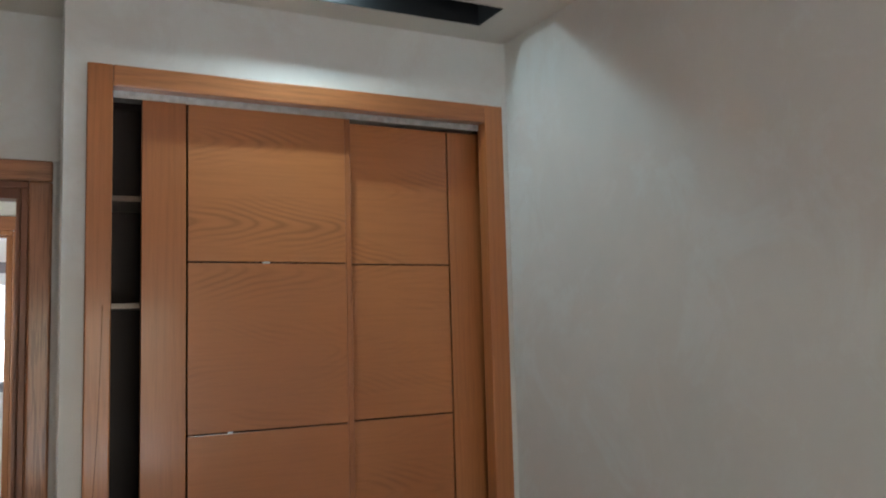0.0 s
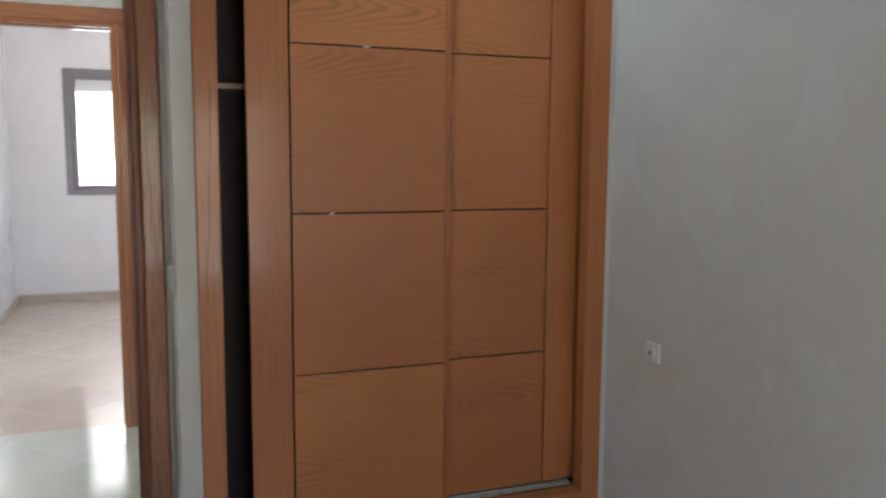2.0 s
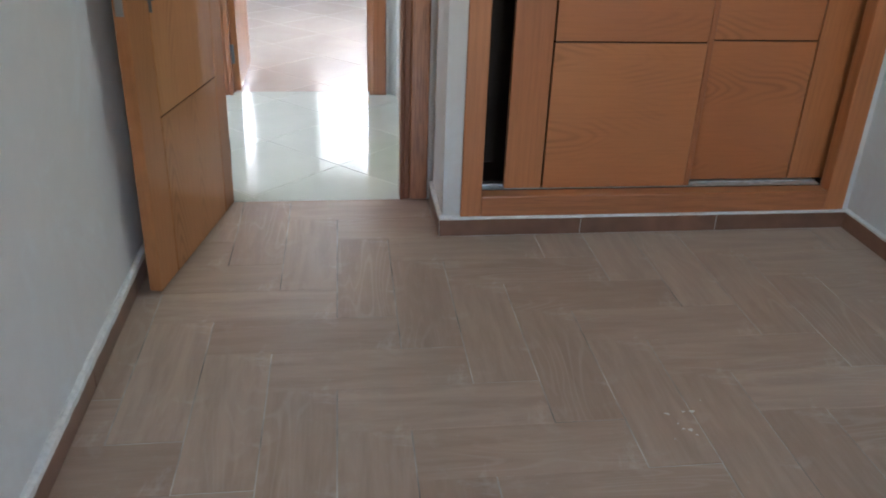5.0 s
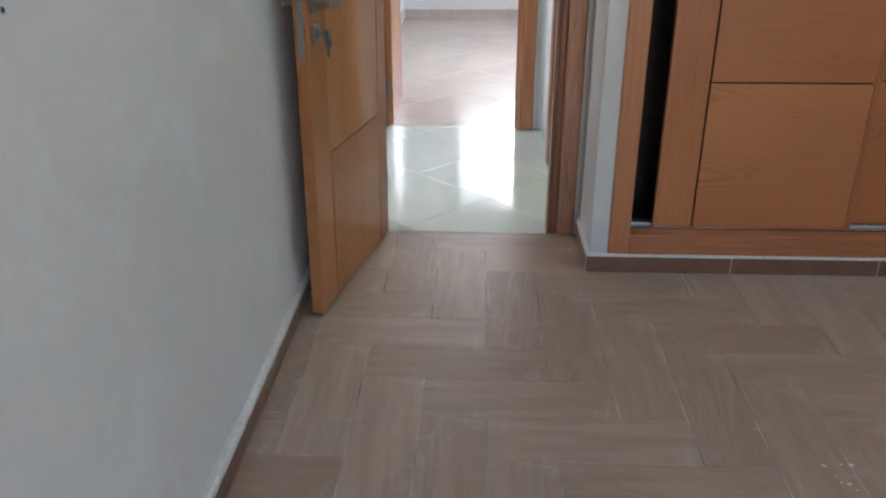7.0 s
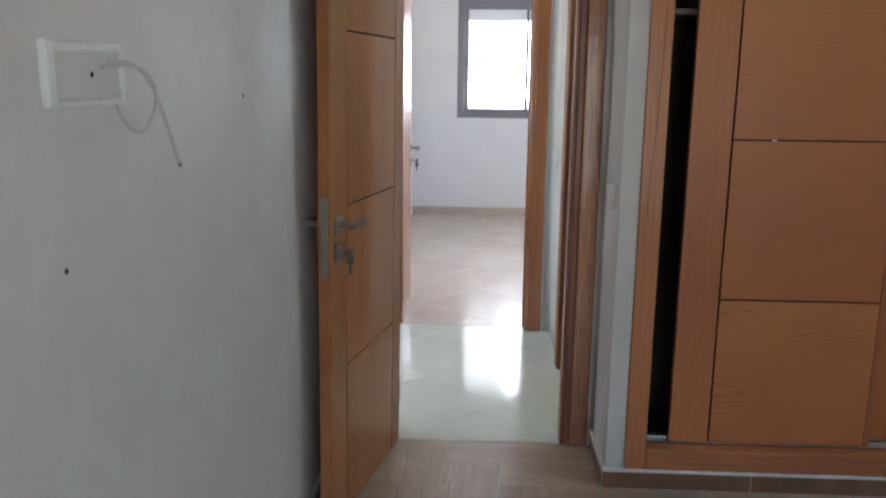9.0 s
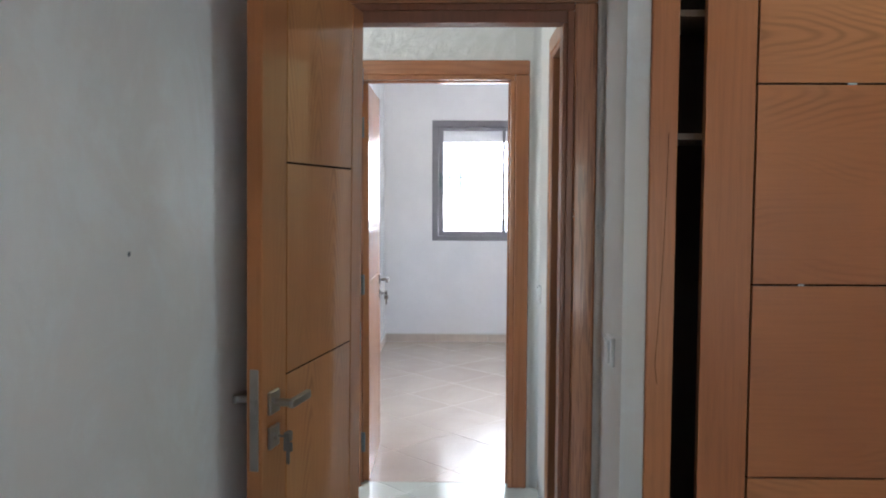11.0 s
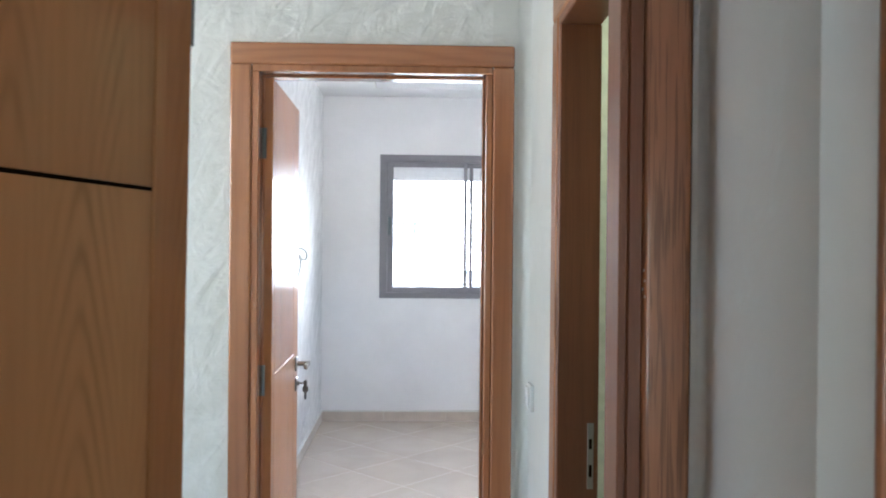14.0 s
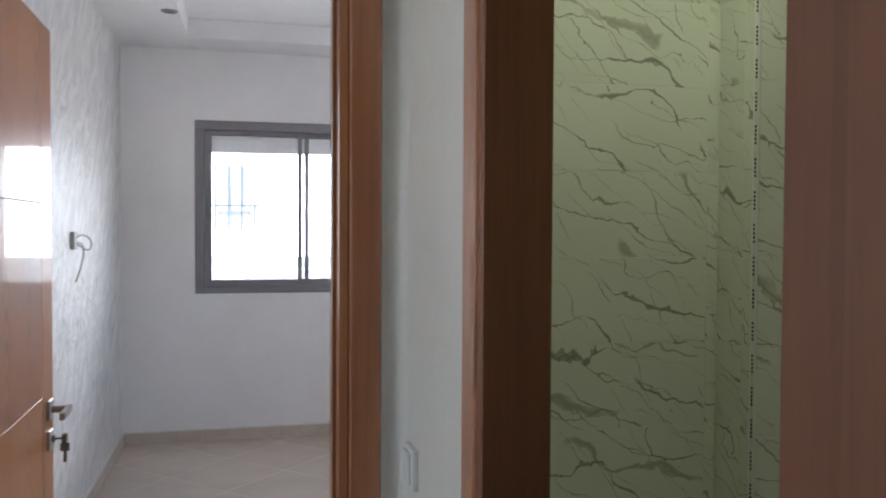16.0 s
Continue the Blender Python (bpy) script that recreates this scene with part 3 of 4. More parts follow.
door_1 = structure("door_1", "open varnished oak bedroom door with steel lever and key", "door")
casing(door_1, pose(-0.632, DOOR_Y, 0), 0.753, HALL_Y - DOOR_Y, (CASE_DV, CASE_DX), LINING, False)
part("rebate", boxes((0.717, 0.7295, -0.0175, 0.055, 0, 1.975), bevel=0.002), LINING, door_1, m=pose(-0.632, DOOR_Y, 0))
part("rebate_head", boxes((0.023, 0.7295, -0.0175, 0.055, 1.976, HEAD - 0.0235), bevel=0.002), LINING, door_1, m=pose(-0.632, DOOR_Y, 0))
leaf(door_1, pose(-0.5450, 2.7855, 0.008, 0, 0, -101.5) @ pose(0, -0.038, 0, -0.8, 0, 0), keys=1, width=0.695, free=0.133, hinge=0.092)
for x, z in ((0.7525, 1.425), (0.7535, 1.410), (0.7505, 1.398), (0.754, 1.387)):
    part("scratch", boxes((x, x + 0.0018, -0.0208, -0.0190, z, z + 0.0045), bevel=0.0005), CAULK, door_1, "small white scratch", m=pose(-0.632, DOOR_Y, 0))
door_2 = structure("door_2", "open glossy oak door at the end of the hall", "door")
casing(door_2, pose(-0.735, FAR_Y, 0), 0.775, ROOM_F - FAR_Y)
door_3 = structure("door_3", "oak-cased bathroom doorway with a red-brown lining", "door")
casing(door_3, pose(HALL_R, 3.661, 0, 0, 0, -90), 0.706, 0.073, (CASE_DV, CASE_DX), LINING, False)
strike = boxes((0.0225, 0.0245, 0.061, 0.077, 0.855, 1.02), bevel=0.001)
part("strike_plate", strike, CHROME, door_3, "steel strike plate", m=pose(HALL_R, 3.661, 0, 0, 0, -90))
for z0, z1 in ((0.885, 0.915), (0.955, 0.98)):
    part("strike_hole", boxes((0.0230, 0.0248, 0.065, 0.073, z0, z1)), GROOVE, door_3, m=pose(HALL_R, 3.661, 0, 0, 0, -90))
# the far leaf opens into the second room; its face turns to the window side
leaf(door_2, pose(-0.678, 4.322, 0.008, 0, 0, 90.9), width=0.662, thick=0.034, groove=0.0025)


# ---- wardrobe ----
wardrobe = tagged(new("wardrobe"), "built-in oak wardrobe with two sliding doors, slightly open", "wardrobe")
FY = FRONT - 0.012
for name, span, mat in (("frame_stile", (0.274, 0.347, FY, FRONT + 0.05, 0.074, 2.350), OAK_V), ("frame_stile", (1.638, 1.714, FY, FRONT + 0.05, 0.074, 2.350), OAK_V),
                        ("frame_head", (0.347, 1.638, FY, FRONT + 0.04, 2.283, 2.350), OAK_RAIL), ("frame_sill", (0.347, 1.638, FY, FRONT + 0.05, 0.074, 0.150), OAK_RAIL)):
    part(name, boxes(span, bevel=0.005, segments=2), mat, wardrobe)
part("crack", tube(arc((0.323, FY - 0.0002, 1.62), (0.318, FY - 0.0002, 1.35), (0.312, FY - 0.0002, 1.2), (0.300, FY - 0.0002, 1.03)) + [(0.299, FY - 0.0002, 1.0), (0.305, FY - 0.0002, 0.95)], 0.0007, 5), GROOVE, wardrobe, "fine dark drying crack in the oak")
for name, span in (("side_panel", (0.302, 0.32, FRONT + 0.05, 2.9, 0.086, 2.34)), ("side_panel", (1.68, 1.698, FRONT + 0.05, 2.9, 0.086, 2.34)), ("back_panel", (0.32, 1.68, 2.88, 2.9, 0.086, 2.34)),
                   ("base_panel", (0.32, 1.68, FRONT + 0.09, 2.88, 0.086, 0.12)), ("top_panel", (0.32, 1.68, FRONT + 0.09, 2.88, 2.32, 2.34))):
    part(name, boxes(span), SHADED_BOARD, wardrobe, "brown laminated board, its colour darkened for the shade inside")
for z in (1.955, 1.612):
    part("shelf", boxes((0.32, 0.98, 2.62, 2.88, z, z + 0.018), bevel=0.001), wood("shelf board", "x", (0.22, 0.15, 0.10), (0.3, 0.2, 0.14)), wardrobe)
part("top_track", boxes((0.352, 1.638, 2.511, 2.60, 2.270, 2.288), (0.352, 1.638, 2.511, 2.514, 2.262, 2.270)), ALU, wardrobe, "aluminium sliding track with plaster stains")
part("bottom_track", boxes((0.347, 1.638, 2.5235, 2.60, 0.1502, 0.153), (0.347, 1.638, 2.556, 2.559, 0.153, 0.158)), ALU, wardrobe, "aluminium floor track")


def sliding_door(x0, x1, y, stile, z0=0.160, z1=2.268, cuts=(0.673, 1.211, 1.755), edge=0.0):
    """A sliding panel door; the wide stile stands at x0 or, with a negative width, at x1."""
    g, t = 0.0055, 0.026
    body = part("sliding_door", boxes((x0 + 0.003, x1 - 0.003, y + 0.011, y + t - 0.004, z0 + 0.003, z1 - 0.003)), GROOVE, wardrobe, "sliding oak door with dark grooves")
    a, b = (x0, x0 + stile) if stile > 0 else (x1 + stile, x1)
    part("stile", boxes((a, b, y, y + t, z0, z1), bevel=0.0015), OAK_V, body)
    p0, p1 = (b + g, x1 - edge) if stile > 0 else (x0 + edge, a - g)
    if edge:
        e0, e1 = (x1 - edge, x1) if stile > 0 else (x0, x0 + edge)
        part("edge_strip", boxes((e0, e1, y - 0.003, y + t, z0, z1), bevel=0.002), OAK_EDGE, body)
    rows = (z0, *cuts, z1)
    for lo, hi in zip(rows, rows[1:]):
        part("panel", boxes((p0, p1, y, y + t, lo + (g / 2 if lo > z0 else 0), hi - (g / 2 if hi < z1 else 0)), bevel=0.0008), OAK_X, body)
    return body


front_leaf = sliding_door(0.437, 1.126, 2.525, 0.134, z0=0.1535, edge=0.020)
for x, z, w in ((0.815, 1.7525, 0.024), (0.70, 1.2085, 0.016)):
    part("paint_chip", boxes((x, x + w, 2.5235, 2.5275, z, z + 0.005), bevel=0.001), CAULK, front_leaf, "small white paint chip")
sliding_door(0.95, 1.672, 2.566, -0.141, z1=2.262)


# ---- window of the second room ----
window_1 = structure("window_1", "taupe aluminium sliding window with a part-lowered roller shutter", "window")
WY = ROOM_Y - 0.006
FW = 0.062
for name, span in (("window_frame", (WX0, WX1, WY, WY + 0.07, WZ0, WZ0 + 0.045)), ("window_frame", (WX0, WX1, WY, WY + 0.07, WZ1 - FW, WZ1)),
                   ("window_frame", (WX0, WX0 + FW, WY, WY + 0.07, WZ0 + 0.045, WZ1 - FW)), ("window_frame", (WX1 - FW, WX1, WY, WY + 0.07, WZ0 + 0.045, WZ1 - FW))):
    part(name, boxes(span, bevel=0.002), FRAME, window_1)


def sash(x0, x1, y, a=0.046, b=0.046, back=0.0):
    z0, z1, w = WZ0 + 0.046, WZ1 - FW - 0.001, 0.046
    frame_ob = part("sash", boxes((x0, x0 + a, y, y + 0.024, z0, z1), (x1 - b, x1, y, y + 0.024, z0, z1), (x0 + a, x1 - b, y, y + 0.024, z0, z0 + w), (x0 + a, x1 - b, y, y + 0.024, z1 - w * 0.8, z1), *(((x0 - back, x0, y, y + 0.024, z0, z0 + w), (x0 - back, x0, y, y + 0.024, z1 - w * 0.8, z1)) if back else ()), bevel=0.0015), FRAME, window_1)
    pane = part("pane", boxes((x0 + a - (back + a if back else 0), x1 - b, y + 0.010, y + 0.014, z0 + w, z1 - w * 0.8)), GLASS, frame_ob)
    pane.visible_shadow = False
    return frame_ob


near_sash = sash(WX0 + FW + 0.001, 0.219, WY + 0.012, b=0.028)
sash(0.240, WX1 - FW - 0.001, WY + 0.040, a=0.028, back=0.035)
part("sash_lock", boxes((WX0 + FW + 0.008, WX0 + FW + 0.030, WY - 0.004, WY + 0.013, 1.535, 1.68), bevel=0.003), RAIL, near_sash, "dark flush sash lock")
for k in range(7):
    z = 1.985 + 0.042 * k
    part("shutter_slat", boxes((WX0 + 0.02, WX1 - 0.02, WY + 0.090 - (0.0 if k else 0.004), WY + 0.102, z, z + 0.0418), bevel=0.0015), SLAT, window_1)
for side in (WX0, WX1 - 0.02):
    part("shutter_guide", boxes((side, side + 0.02, WY + 0.075, WY + 0.115, WZ0 + 0.002, WZ1 - 0.002)), FRAME, window_1)

# ---- outside ----
tagged(part("backdrop", boxes((-26, 26, 30.0, 30.1, -14, 16)), SKYGLOW), kind="structure")
# unseen slab, added to keep sun and sky out of the rear and hall openings
tagged(part("roof", boxes((-3.6, 3.2, -2.6, 8.62, 3.0, 3.2)), RENDERED), kind="structure")
tagged(part("ground", boxes((-60, 60, -60, 60, -6.1, -6.0)), RENDERED), kind="structure")
house = tagged(new("house"), "pale rendered house with a grey railed terrace across the street", "house")
house.location = (0, 16.0, -6.0)
part("wall", boxes((-9, 9, 0, 5, 0, 6.45), (-9, 0.4, 2.4, 5, 6.45, 12.0)), RENDERED, house)
win = part("window", boxes((-0.66, -0.06, 2.36, 2.40, 7.5, 8.6)), PANEL, house, "barred window")
for k in range(4):
    part("window_bar", boxes((-0.72 + 0.24 * k, -0.69 + 0.24 * k, 2.28, 2.31, 7.4, 8.7)), RAIL, win)
part("window_bar", boxes((-0.9, 0.1, 2.28, 2.31, 7.85, 7.88)), RAIL, win)
part("parapet", boxes((-9, 9, -0.1, 0.1, 6.45, 6.77)), PANEL, house, "blue-grey parapet")
part("parapet_panel", boxes((-9, 9, 0.0, 0.04, 6.80, 6.99)), PANEL, house)
part("handrail", boxes((-9, 9, -0.06, 0.06, 6.77, 6.80)), RENDERED, house)
for k in range(26):
    x = -3.0 + 0.30 * k
    part("baluster", boxes((x, x + 0.07 + 0.03 * (k % 2), -0.14, -0.101, 6.5, 6.77)) if k % 2 else boxes((x, x + 0.05, -0.05, -0.001, 6.80, 6.99)), RENDERED, house)


# ---- skirting ----
def ragged(length, deep, z, tall):
    """A hand-smeared bead of plaster on top of the skirting."""
    bm = bmesh.new()
    count = max(3, int(length / 0.025))
    rows = []
    for k in range(count + 1):
        x = length * k / count
        t = tall * random.uniform(0.82, 1.2)
        d = deep * random.uniform(0.85, 1.0)
        rows.append([bm.verts.new(p) for p in ((x, 0, z - 0.001), (x, d, z - 0.001), (x, d * 0.97, z + t * 0.75), (x, d * 0.5, z + t), (x, 0, z + t))])
    for a, b in zip(rows, rows[1:]):
        for i in range(5):
            bm.faces.new((a[i], b[i], b[(i + 1) % 5], a[(i + 1) % 5]))
    bm.faces.new(rows[0][::-1])
    bm.faces.new(rows[-1])
    bmesh.ops.recalc_face_normals(bm, faces=bm.faces[:])
    return bm


def skirting(name, runs, high, thick, material, step=0.5, bead=True):
    """Tile skirting along runs (x0, y0, x1, y1), the room on the run's left side."""
    root = structure(name)
    for x0, y0, x1, y1 in runs:
        d = Vector((x1 - x0, y1 - y0))
        length = d.length
        turn = math.degrees(math.atan2(d.y, d.x))
        tall = 0.020 if x0 == x1 == LEFT else 0.0095
        count = max(1, math.ceil(length / step - 0.2))
        m = pose(x0, y0, 0, 0, 0, turn)
        for k in range(count):
            a, b = length * k / count, length * (k + 1) / count
            part("skirting_tile", boxes((a + 0.001, b - 0.001, 0.0, thick, 0.001, high), bevel=0.0015), material, root, m=m)
        part("joint_fill", boxes((0, length, 0.0, thick - 0.002, 0.0, high - 0.002)), CAULK, root, m=m)
        if bead:
            part("plaster_joint", ragged(length, thick * 1.4, high, tall), CAULK, root, m=m)


skirting("baseboard_bedroom", [(LEFT, 2.10, LEFT, BACK), (LEFT, DOOR_Y, LEFT, 2.10), (LEFT, BACK, RIGHT, BACK), (RIGHT, BACK, RIGHT, FRONT), (RIGHT, FRONT, PIER - 0.012, FRONT), (PIER, FRONT, PIER, DOOR_Y - 0.02)], 0.066, 0.012, SKIRT_A)
skirting("baseboard_hall", [(HALL_R, FAR_Y, HALL_R, 3.74), ], 0.075, 0.010, SKIRT_B)
skirting("baseboard_hall_north", [(-0.80, FAR_Y, HALL_END, FAR_Y)], 0.075, 0.010, SKIRT_B)
skirting("baseboard_room", [(ROOM_R, ROOM_Y, ROOM_L, ROOM_Y), (ROOM_L, ROOM_Y, ROOM_L, ROOM_F)], 0.078, 0.010, SKIRT_B)


# ---- switches, sockets, boxes ----
def switch(m, name="light_switch", label="white square light switch on the painted wall"):
    """A rocker switch; local z points out of the wall, y up."""
    ob = tagged(new(name), label, "light switch")
    ob.matrix_world = m
    part("plate", boxes((-0.041, 0.041, -0.041, 0.041, 0, 0.012), bevel=0.003, segments=2), WHITE, ob)
    rocker = boxes((-0.024, 0.024, -0.033, 0.033, 0.0115, 0.017), bevel=0.002)
    for v in rocker.verts:
        if v.co.z > 0.014 and v.co.y > 0:
            v.co.z += 0.004
    part("rocker", rocker, WHITE, ob)
    return ob


switch(Matrix.Translation((PIER, 2.605, 1.012)) @ pose(0, 0, 0, 90, 0, -90), label="white light switch on the pier beside the bedroom door")
switch(Matrix.Translation((HALL_R, 4.165, 0.985)) @ pose(0, 0, 0, 90, 0, -90), label="white light switch on the hall wall beside the doorway")
socket = tagged(new("wall_socket"), "small white aerial socket low on the bedroom wall", "socket")
socket.matrix_world = Matrix.Translation((RIGHT, 2.178, 0.742)) @ pose(0, 0, 0, 90, 0, -90)
part("plate", boxes((-0.038, 0.038, -0.033, 0.033, 0, 0.010), bevel=0.003, segments=2), WHITE, socket)
part("insert", boxes((-0.020, 0.020, -0.022, 0.022, 0.0095, 0.016), bevel=0.002), WHITE, socket)
part("contact", rod(bmesh.new(), (0, 0, 0.0155), (0, 0, 0.0185), 0.006), RAIL, socket)

jbox = tagged(new("junction_box"), "open white wiring box with a loose cable hanging out", "junction box")
jbox.matrix_world = Matrix.Translation((LEFT, 0.905, 1.395)) @ pose(0, 0, 0, 90, 0, 90)
part("frame_side", boxes((-0.112, -0.092, -0.042, 0.042, 0, 0.012), bevel=0.004, segments=2), WHITE, jbox)
part("frame_side", boxes((0.1005, 0.107, -0.042, 0.042, 0, 0.008), bevel=0.002), WHITE, jbox)
part("frame_top", boxes((-0.092, 0.100, 0.028, 0.042, 0, 0.010), bevel=0.004), WHITE, jbox)
part("frame_bottom", boxes((-0.092, 0.100, -0.042, -0.031, 0, 0.010), bevel=0.004), WHITE, jbox)
part("back_plate", boxes((-0.092, 0.100, -0.031, 0.028, 0.0005, 0.002)), WALL_A, jbox)
part("screw_hole", rod(bmesh.new(), (0.018, 0.0, 0.0015), (0.018, 0.0, 0.0028), 0.004), DARK, jbox)
part("cable", tube(arc((0.045, 0.01, 0.004), (0.10, 0.03, 0.05), (0.15, -0.02, 0.05), (0.135, -0.065, 0.03)) + arc((0.132, -0.072, 0.03), (0.12, -0.09, 0.02), (0.085, -0.085, 0.015), (0.075, -0.04, 0.006))[1:], 0.0027), IVORY, jbox)
part("cable", tube(arc((0.06, 0.018, 0.006), (0.12, 0.03, 0.045), (0.17, -0.04, 0.03), (0.290, -0.146, 0.012)), 0.0027), IVORY, jbox)
part("cable_tip", rod(bmesh.new(), (0.288, -0.1445, 0.0122), (0.294, -0.150, 0.0115), 0.0036, 8), RAIL, jbox)
for k, (y, z) in enumerate(((0.817, 1.149), (1.623, 1.354))):
    plug = tagged(new("wall_plug"), "small dark wall plug in the painted wall", "wall plug")
    plug.matrix_world = Matrix.Translation((LEFT, y, z)) @ pose(0, 0, 0, 90, 0, 90)
    part("rim", rod(bmesh.new(), (0, 0, -0.004), (0, 0, 0.0012), 0.0045), RAIL, plug)
    part("hole", rod(bmesh.new(), (0, 0, 0.0012), (0, 0, 0.0018), 0.0026), DARK, plug)

outlet = tagged(new("cable_outlet"), "grey wall plate with a looped cable on pearl stucco", "cable outlet")
outlet.matrix_world = Matrix.Translation((ROOM_L, 6.72, 1.40)) @ pose(0, 0, 0, 90, 0, 90)
part("plate", boxes((-0.042, 0.042, -0.042, 0.042, 0, 0.020), bevel=0.005, segments=2), IVORY, outlet)
part("cable", tube(arc((0.0, 0.012, 0.018), (0.02, 0.05, 0.05), (0.05, 0.0, 0.095), (0.04, -0.04, 0.075)) + arc((0.04, -0.04, 0.075), (0.03, -0.06, 0.06), (0.01, -0.02, 0.03), (0.0, -0.015, 0.02))[1:], 0.004), IVORY, outlet)
part("cable", tube(arc((0.0, -0.01, 0.018), (0.06, 0.0, 0.06), (0.05, -0.10, 0.045), (0.02, -0.20, 0.012)), 0.004), IVORY, outlet)

downlight = tagged(new("downlight"), "small round recessed ceiling spot, switched off", "ceiling light")
downlight.location = (-0.575, 7.31, HIGH_B)
part("trim_ring", rod(bmesh.new(), (0, 0, -0.006), (0, 0, 0.001), 0.045, 24), CHROME, downlight)
part("lens", rod(bmesh.new(), (0, 0, -0.008), (0, 0, -0.0055), 0.030, 20), RAIL, downlight)
bath_lamp = tagged(new("bathroom_lamp"), "small lit ceiling lamp in the bathroom", "ceiling light")
bath_lamp.location = (0.85, 4.1, HIGH - 0.02)
part("housing", rod(bmesh.new(), (0, 0, -0.05), (0, 0, 0), 0.17, 24), WHITE, bath_lamp)
part("diffuser", rod(bmesh.new(), (0, 0, -0.07), (0, 0, -0.05), 0.16, 24), BULB, bath_lamp)

# ---- bathroom tiles ----
def tile_face(root, origin, turn, length, first, long=0.60, high=0.2415, base=-0.0595):
    """Wall tiles over a face: local x along it, local y into the wall."""
    cols, x = [], first - long
    while x < length:
        a, b = max(x, 0.0), min(x + long, length)
        if b - a > 0.01:
            cols.append((a, b))
        x += long
    cache = {}
    for r in range(11):
        z0, z1 = max(0.0, base + r * high), min(HIGH - 0.02, base + (r + 1) * high)
        for a, b in cols:
            key = (round(b - a, 3), round(z1 - z0, 3))
            m = Matrix.Translation(origin) @ pose(0, 0, 0, 0, 0, turn) @ Matrix.Translation((a, 0, z0))
            if key in cache:
                ob = new("wall_tile", cache[key])
                ob.parent, ob.matrix_basis = root, m
            else:
                cache[key] = part("wall_tile", boxes((0.0012, b - a - 0.0012, 0, 0.011, 0.0012, z1 - z0 - 0.0012), bevel=0.0008), MARBLE, root, m=m).data


tiles_root = structure("bathroom_tiling", "glazed white tiles with grey diagonal veins", "wall tiles")
tile_face(tiles_root, (0.236, BATH_Y, 0), 0, 1.161 - 0.236, 1.124 - 0.236)
tile_face(tiles_root, (1.161, BATH_Y, 0), -90, BATH_Y - 4.479, 0.12)
tile_face(tiles_root, (1.164, 4.479, 0), 0, BATH_R - 1.164, 0.35)
trim = tagged(new("tile_trim"), "white plastic corner trim with black print on its film", "tile trim")
trim.location = (1.161, 4.477, 0)
part("profile", rod(bmesh.new(), (0.004, 0.004, 0), (0.004, 0.004, HIGH - 0.03), 0.009, 12), WHITE, trim)
for k in range(28):
    marks = bmesh.new()
    for j in range(5):
        bmesh.ops.create_cube(marks, size=1.0, matrix=pose(0.0005 - 0.0045, -0.0045, 0.03 + 0.088 * k + 0.011 * j, 0, 0, -45) @ Matrix.Diagonal((0.0045, 0.0022, 0.006, 1)))
    part("print_mark", marks, DARK, trim)

# ---- floors ----
tagged(part("floor_bedroom", boxes((LEFT - 0.1, RIGHT + 0.1, BACK - 0.1, HALL_Y - 0.11, -0.06, -0.0013)), GROUT_A), kind="structure")
tagged(part("floor_hall", boxes((HALL_END, HALL_R, HALL_Y - 0.108, FAR_Y + 0.06, -0.06, -0.0016)), GROUT_W), kind="structure")
tagged(part("floor_room", boxes((ROOM_L, ROOM_R, FAR_Y + 0.061, ROOM_Y, -0.06, -0.0011)), GROUT_B), kind="structure")
tagged(part("floor_bath", boxes((0.12, BATH_R, 2.95, 4.72, -0.06, -0.004)), TILE_H), kind="structure")


def lay(root_name, name, polys, material, rect, gap):
    """Tiles from (corner polygon in local metres, pose); those that fit whole share one mesh."""
    root = bpy.data.objects[root_name]
    shared = {}
    for key, local, m in polys:
        world_poly = [(m @ Vector((*p, 0)))[:2] for p in local]
        cut = clip(world_poly, *rect)
        if not cut or area_of(cut) < 4e-4:
            continue
        if area_of(cut) > area_of(world_poly) * 0.999:
            if key not in shared:
                ob = part(name, slab(local, -0.01, 0.0), material, root, m=m)
                shared[key] = ob.data
            else:
                ob = new(name, shared[key])
                ob.parent, ob.matrix_basis = root, m
        else:
            back = m.inverted()
            ob = part(name, slab([(back @ Vector((*p, 0)))[:2] for p in cut], -0.01, 0.0), material, root, m=m)
        ob.location.z += random.uniform(-0.0005, 0.0003) if area_of(cut) > area_of(world_poly) * 0.999 else 0


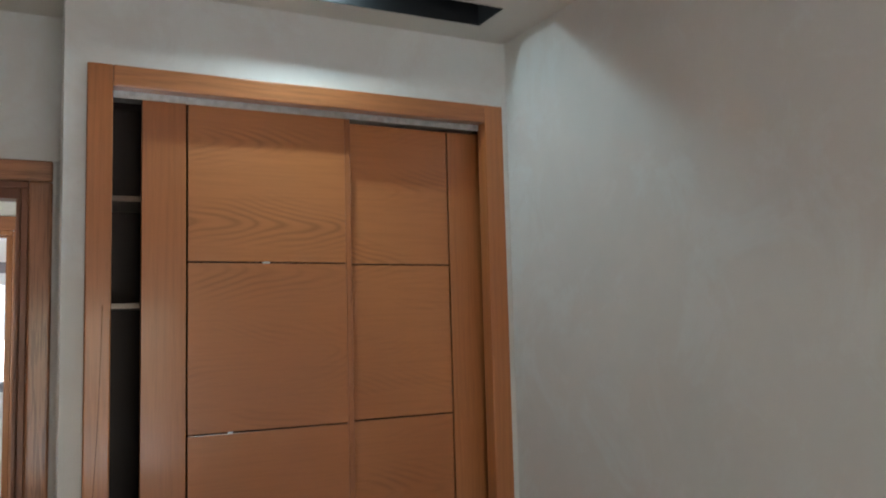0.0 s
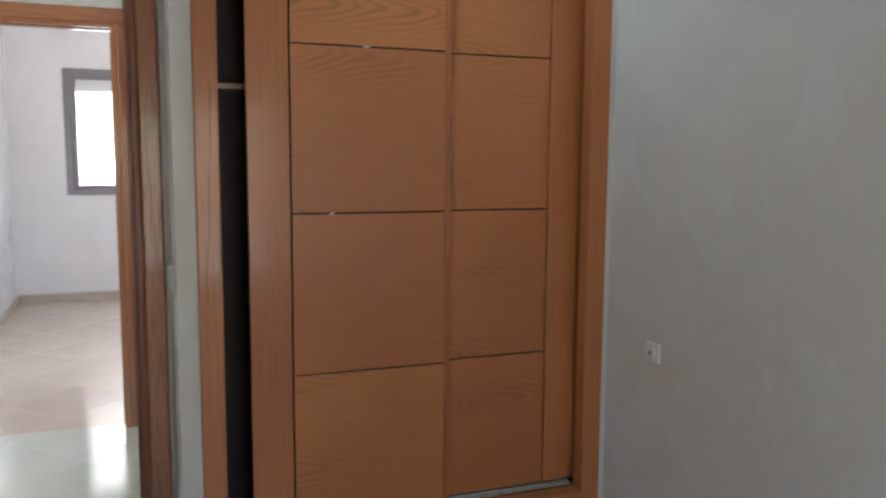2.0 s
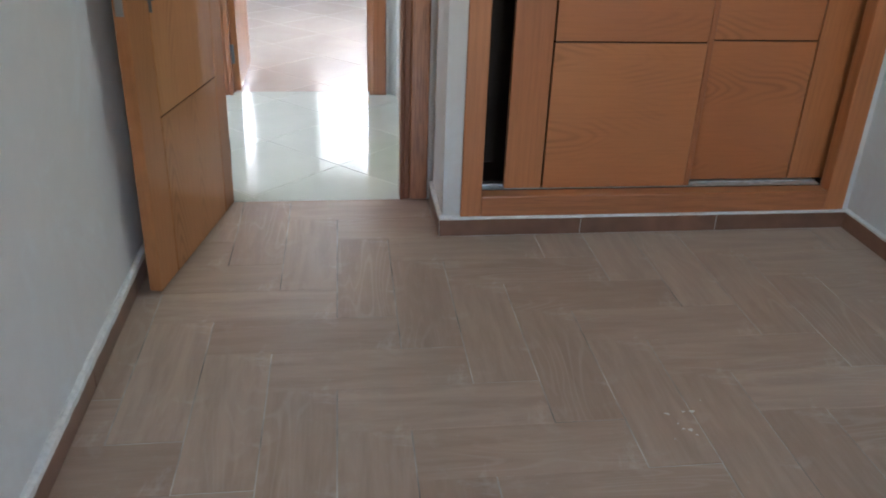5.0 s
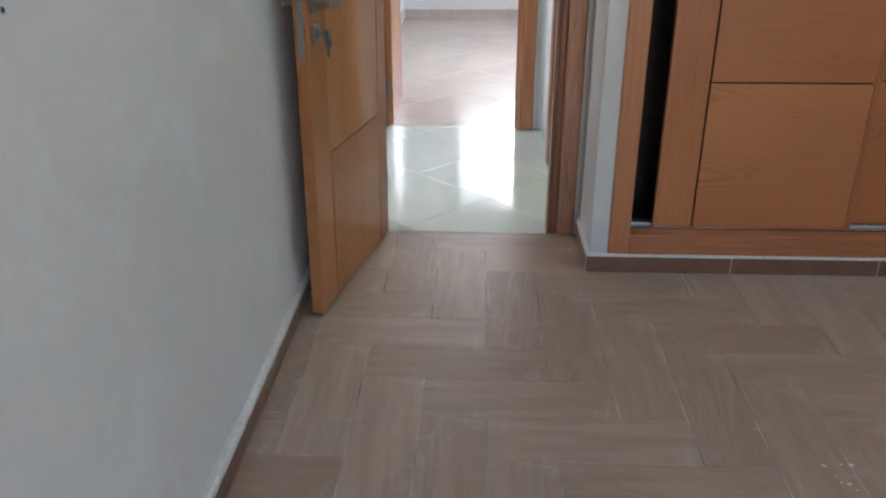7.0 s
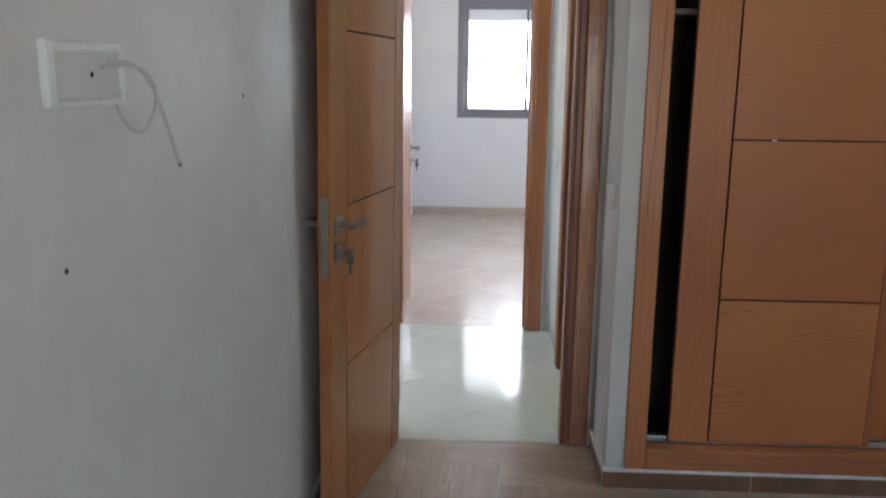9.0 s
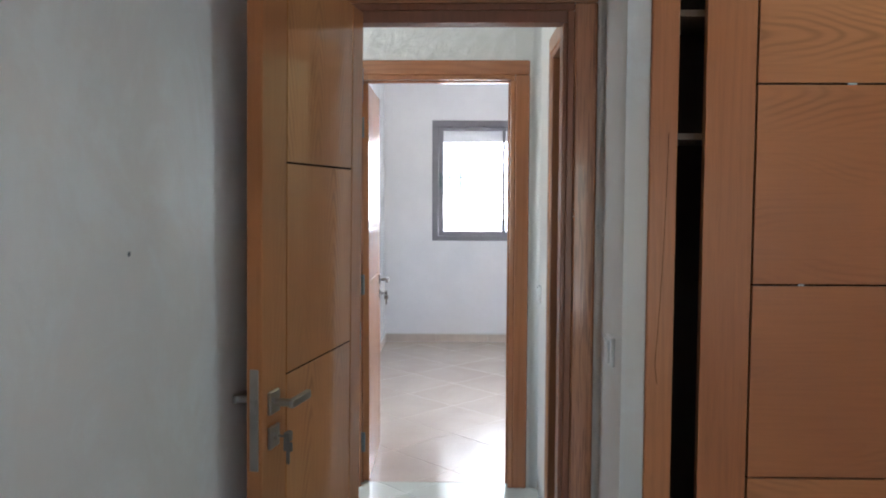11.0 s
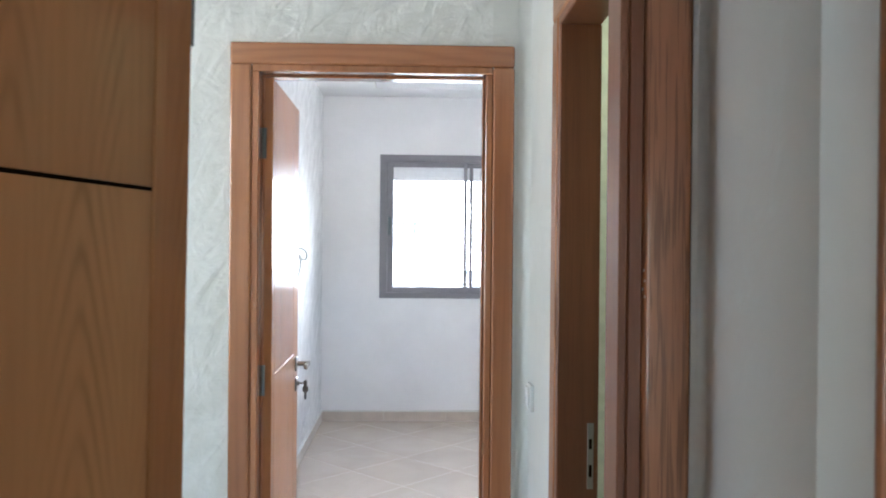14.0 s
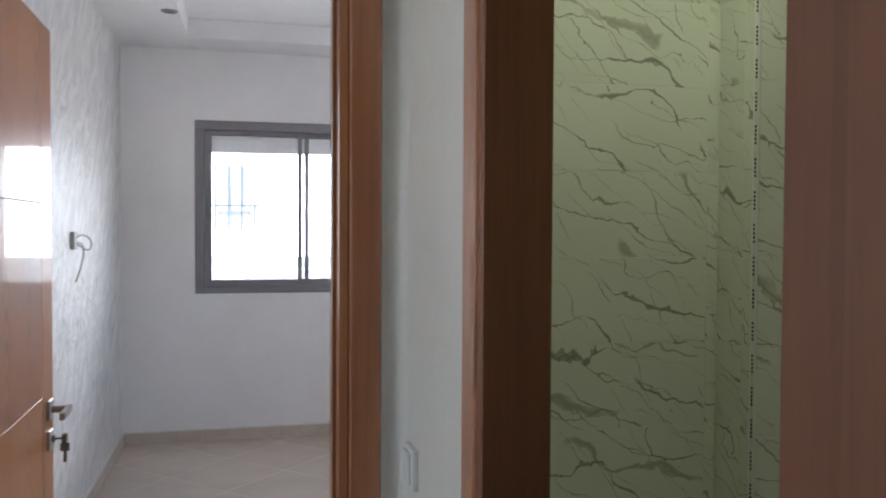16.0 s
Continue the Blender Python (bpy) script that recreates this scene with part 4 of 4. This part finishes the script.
U = 0.1755
plank = [(0.0015, 0.0015), (3 * U - 0.0015, 0.0015), (3 * U - 0.0015, U - 0.0015), (0.0015, U - 0.0015)]
pieces = []
for k in range(-24, 28):
    for j in range(-5, 6):
        x, y = -0.684 + k * U + 6 * U * j, 1.929 - k * U * 0.985
        if -1.5 < x < 2.0 and -2.4 < y < 3.2:
            pieces.append(("plank", plank, pose(x, y, 0)))
            pieces.append(("plank", plank, pose(x + 3 * U, y + U, 0, 0, 0, 90)))
lay("floor_bedroom", "floor_tile", pieces, TILE_A, (LEFT, RIGHT, BACK, HALL_Y - 0.112), 0)


def diagonal(size, cx, cy, rect, gap):
    half = size / 2
    half -= gap
    sq = [(-half, -half), (half, -half), (half, half), (-half, half)]
    d = size / math.sqrt(2)
    out = []
    for a in range(-16, 17):
        for b in range(-16, 17):
            x, y = cx + (a + b) * d, cy + (b - a) * d + d
            if rect[0] - 1 < x < rect[1] + 1 and rect[2] - 1 < y < rect[3] + 1:
                out.append(("square", sq, pose(x, y, 0, 0, 0, 45)))
    return out


hall_rect = (HALL_END, HALL_R, HALL_Y - 0.107, FAR_Y + 0.06)
lay("floor_hall", "floor_tile", diagonal(0.47, -0.149, 3.18, hall_rect, 0.0016), TILE_H, hall_rect, 0)
room_rect = (ROOM_L, ROOM_R, FAR_Y + 0.062, ROOM_Y)
lay("floor_room", "floor_tile", diagonal(0.47, -0.268, 5.172, room_rect, 0.0017), TILE_B, room_rect, 0)

# plaster drips on the bedroom floor
drips = bmesh.new()
for x, y, r in ((0.655, 1.425, 0.009), (0.722, 1.428, 0.012), (0.70, 1.43, 0.006), (0.668, 1.385, 0.005), (0.69, 1.36, 0.010), (0.675, 1.365, 0.006), (0.70, 1.34, 0.004), (0.64, 1.33, 0.003), (0.76, 1.47, 0.003)):
    ball = bmesh.ops.create_icosphere(drips, subdivisions=2, radius=r * 0.65, matrix=Matrix.Translation((x, y, 0.0002)) @ Matrix.Diagonal((1, 0.75, 0.12, 1)))
    for v in ball["verts"]:
        v.co.x += noise.noise(v.co * 160) * r * 0.5
        v.co.y += noise.noise(v.co * 160 + Vector((9, 0, 0))) * r * 0.5
tagged(part("plaster_drips", drips, CAULK), "dried white plaster drips on the brown tiles", "plaster", kind="stuff")
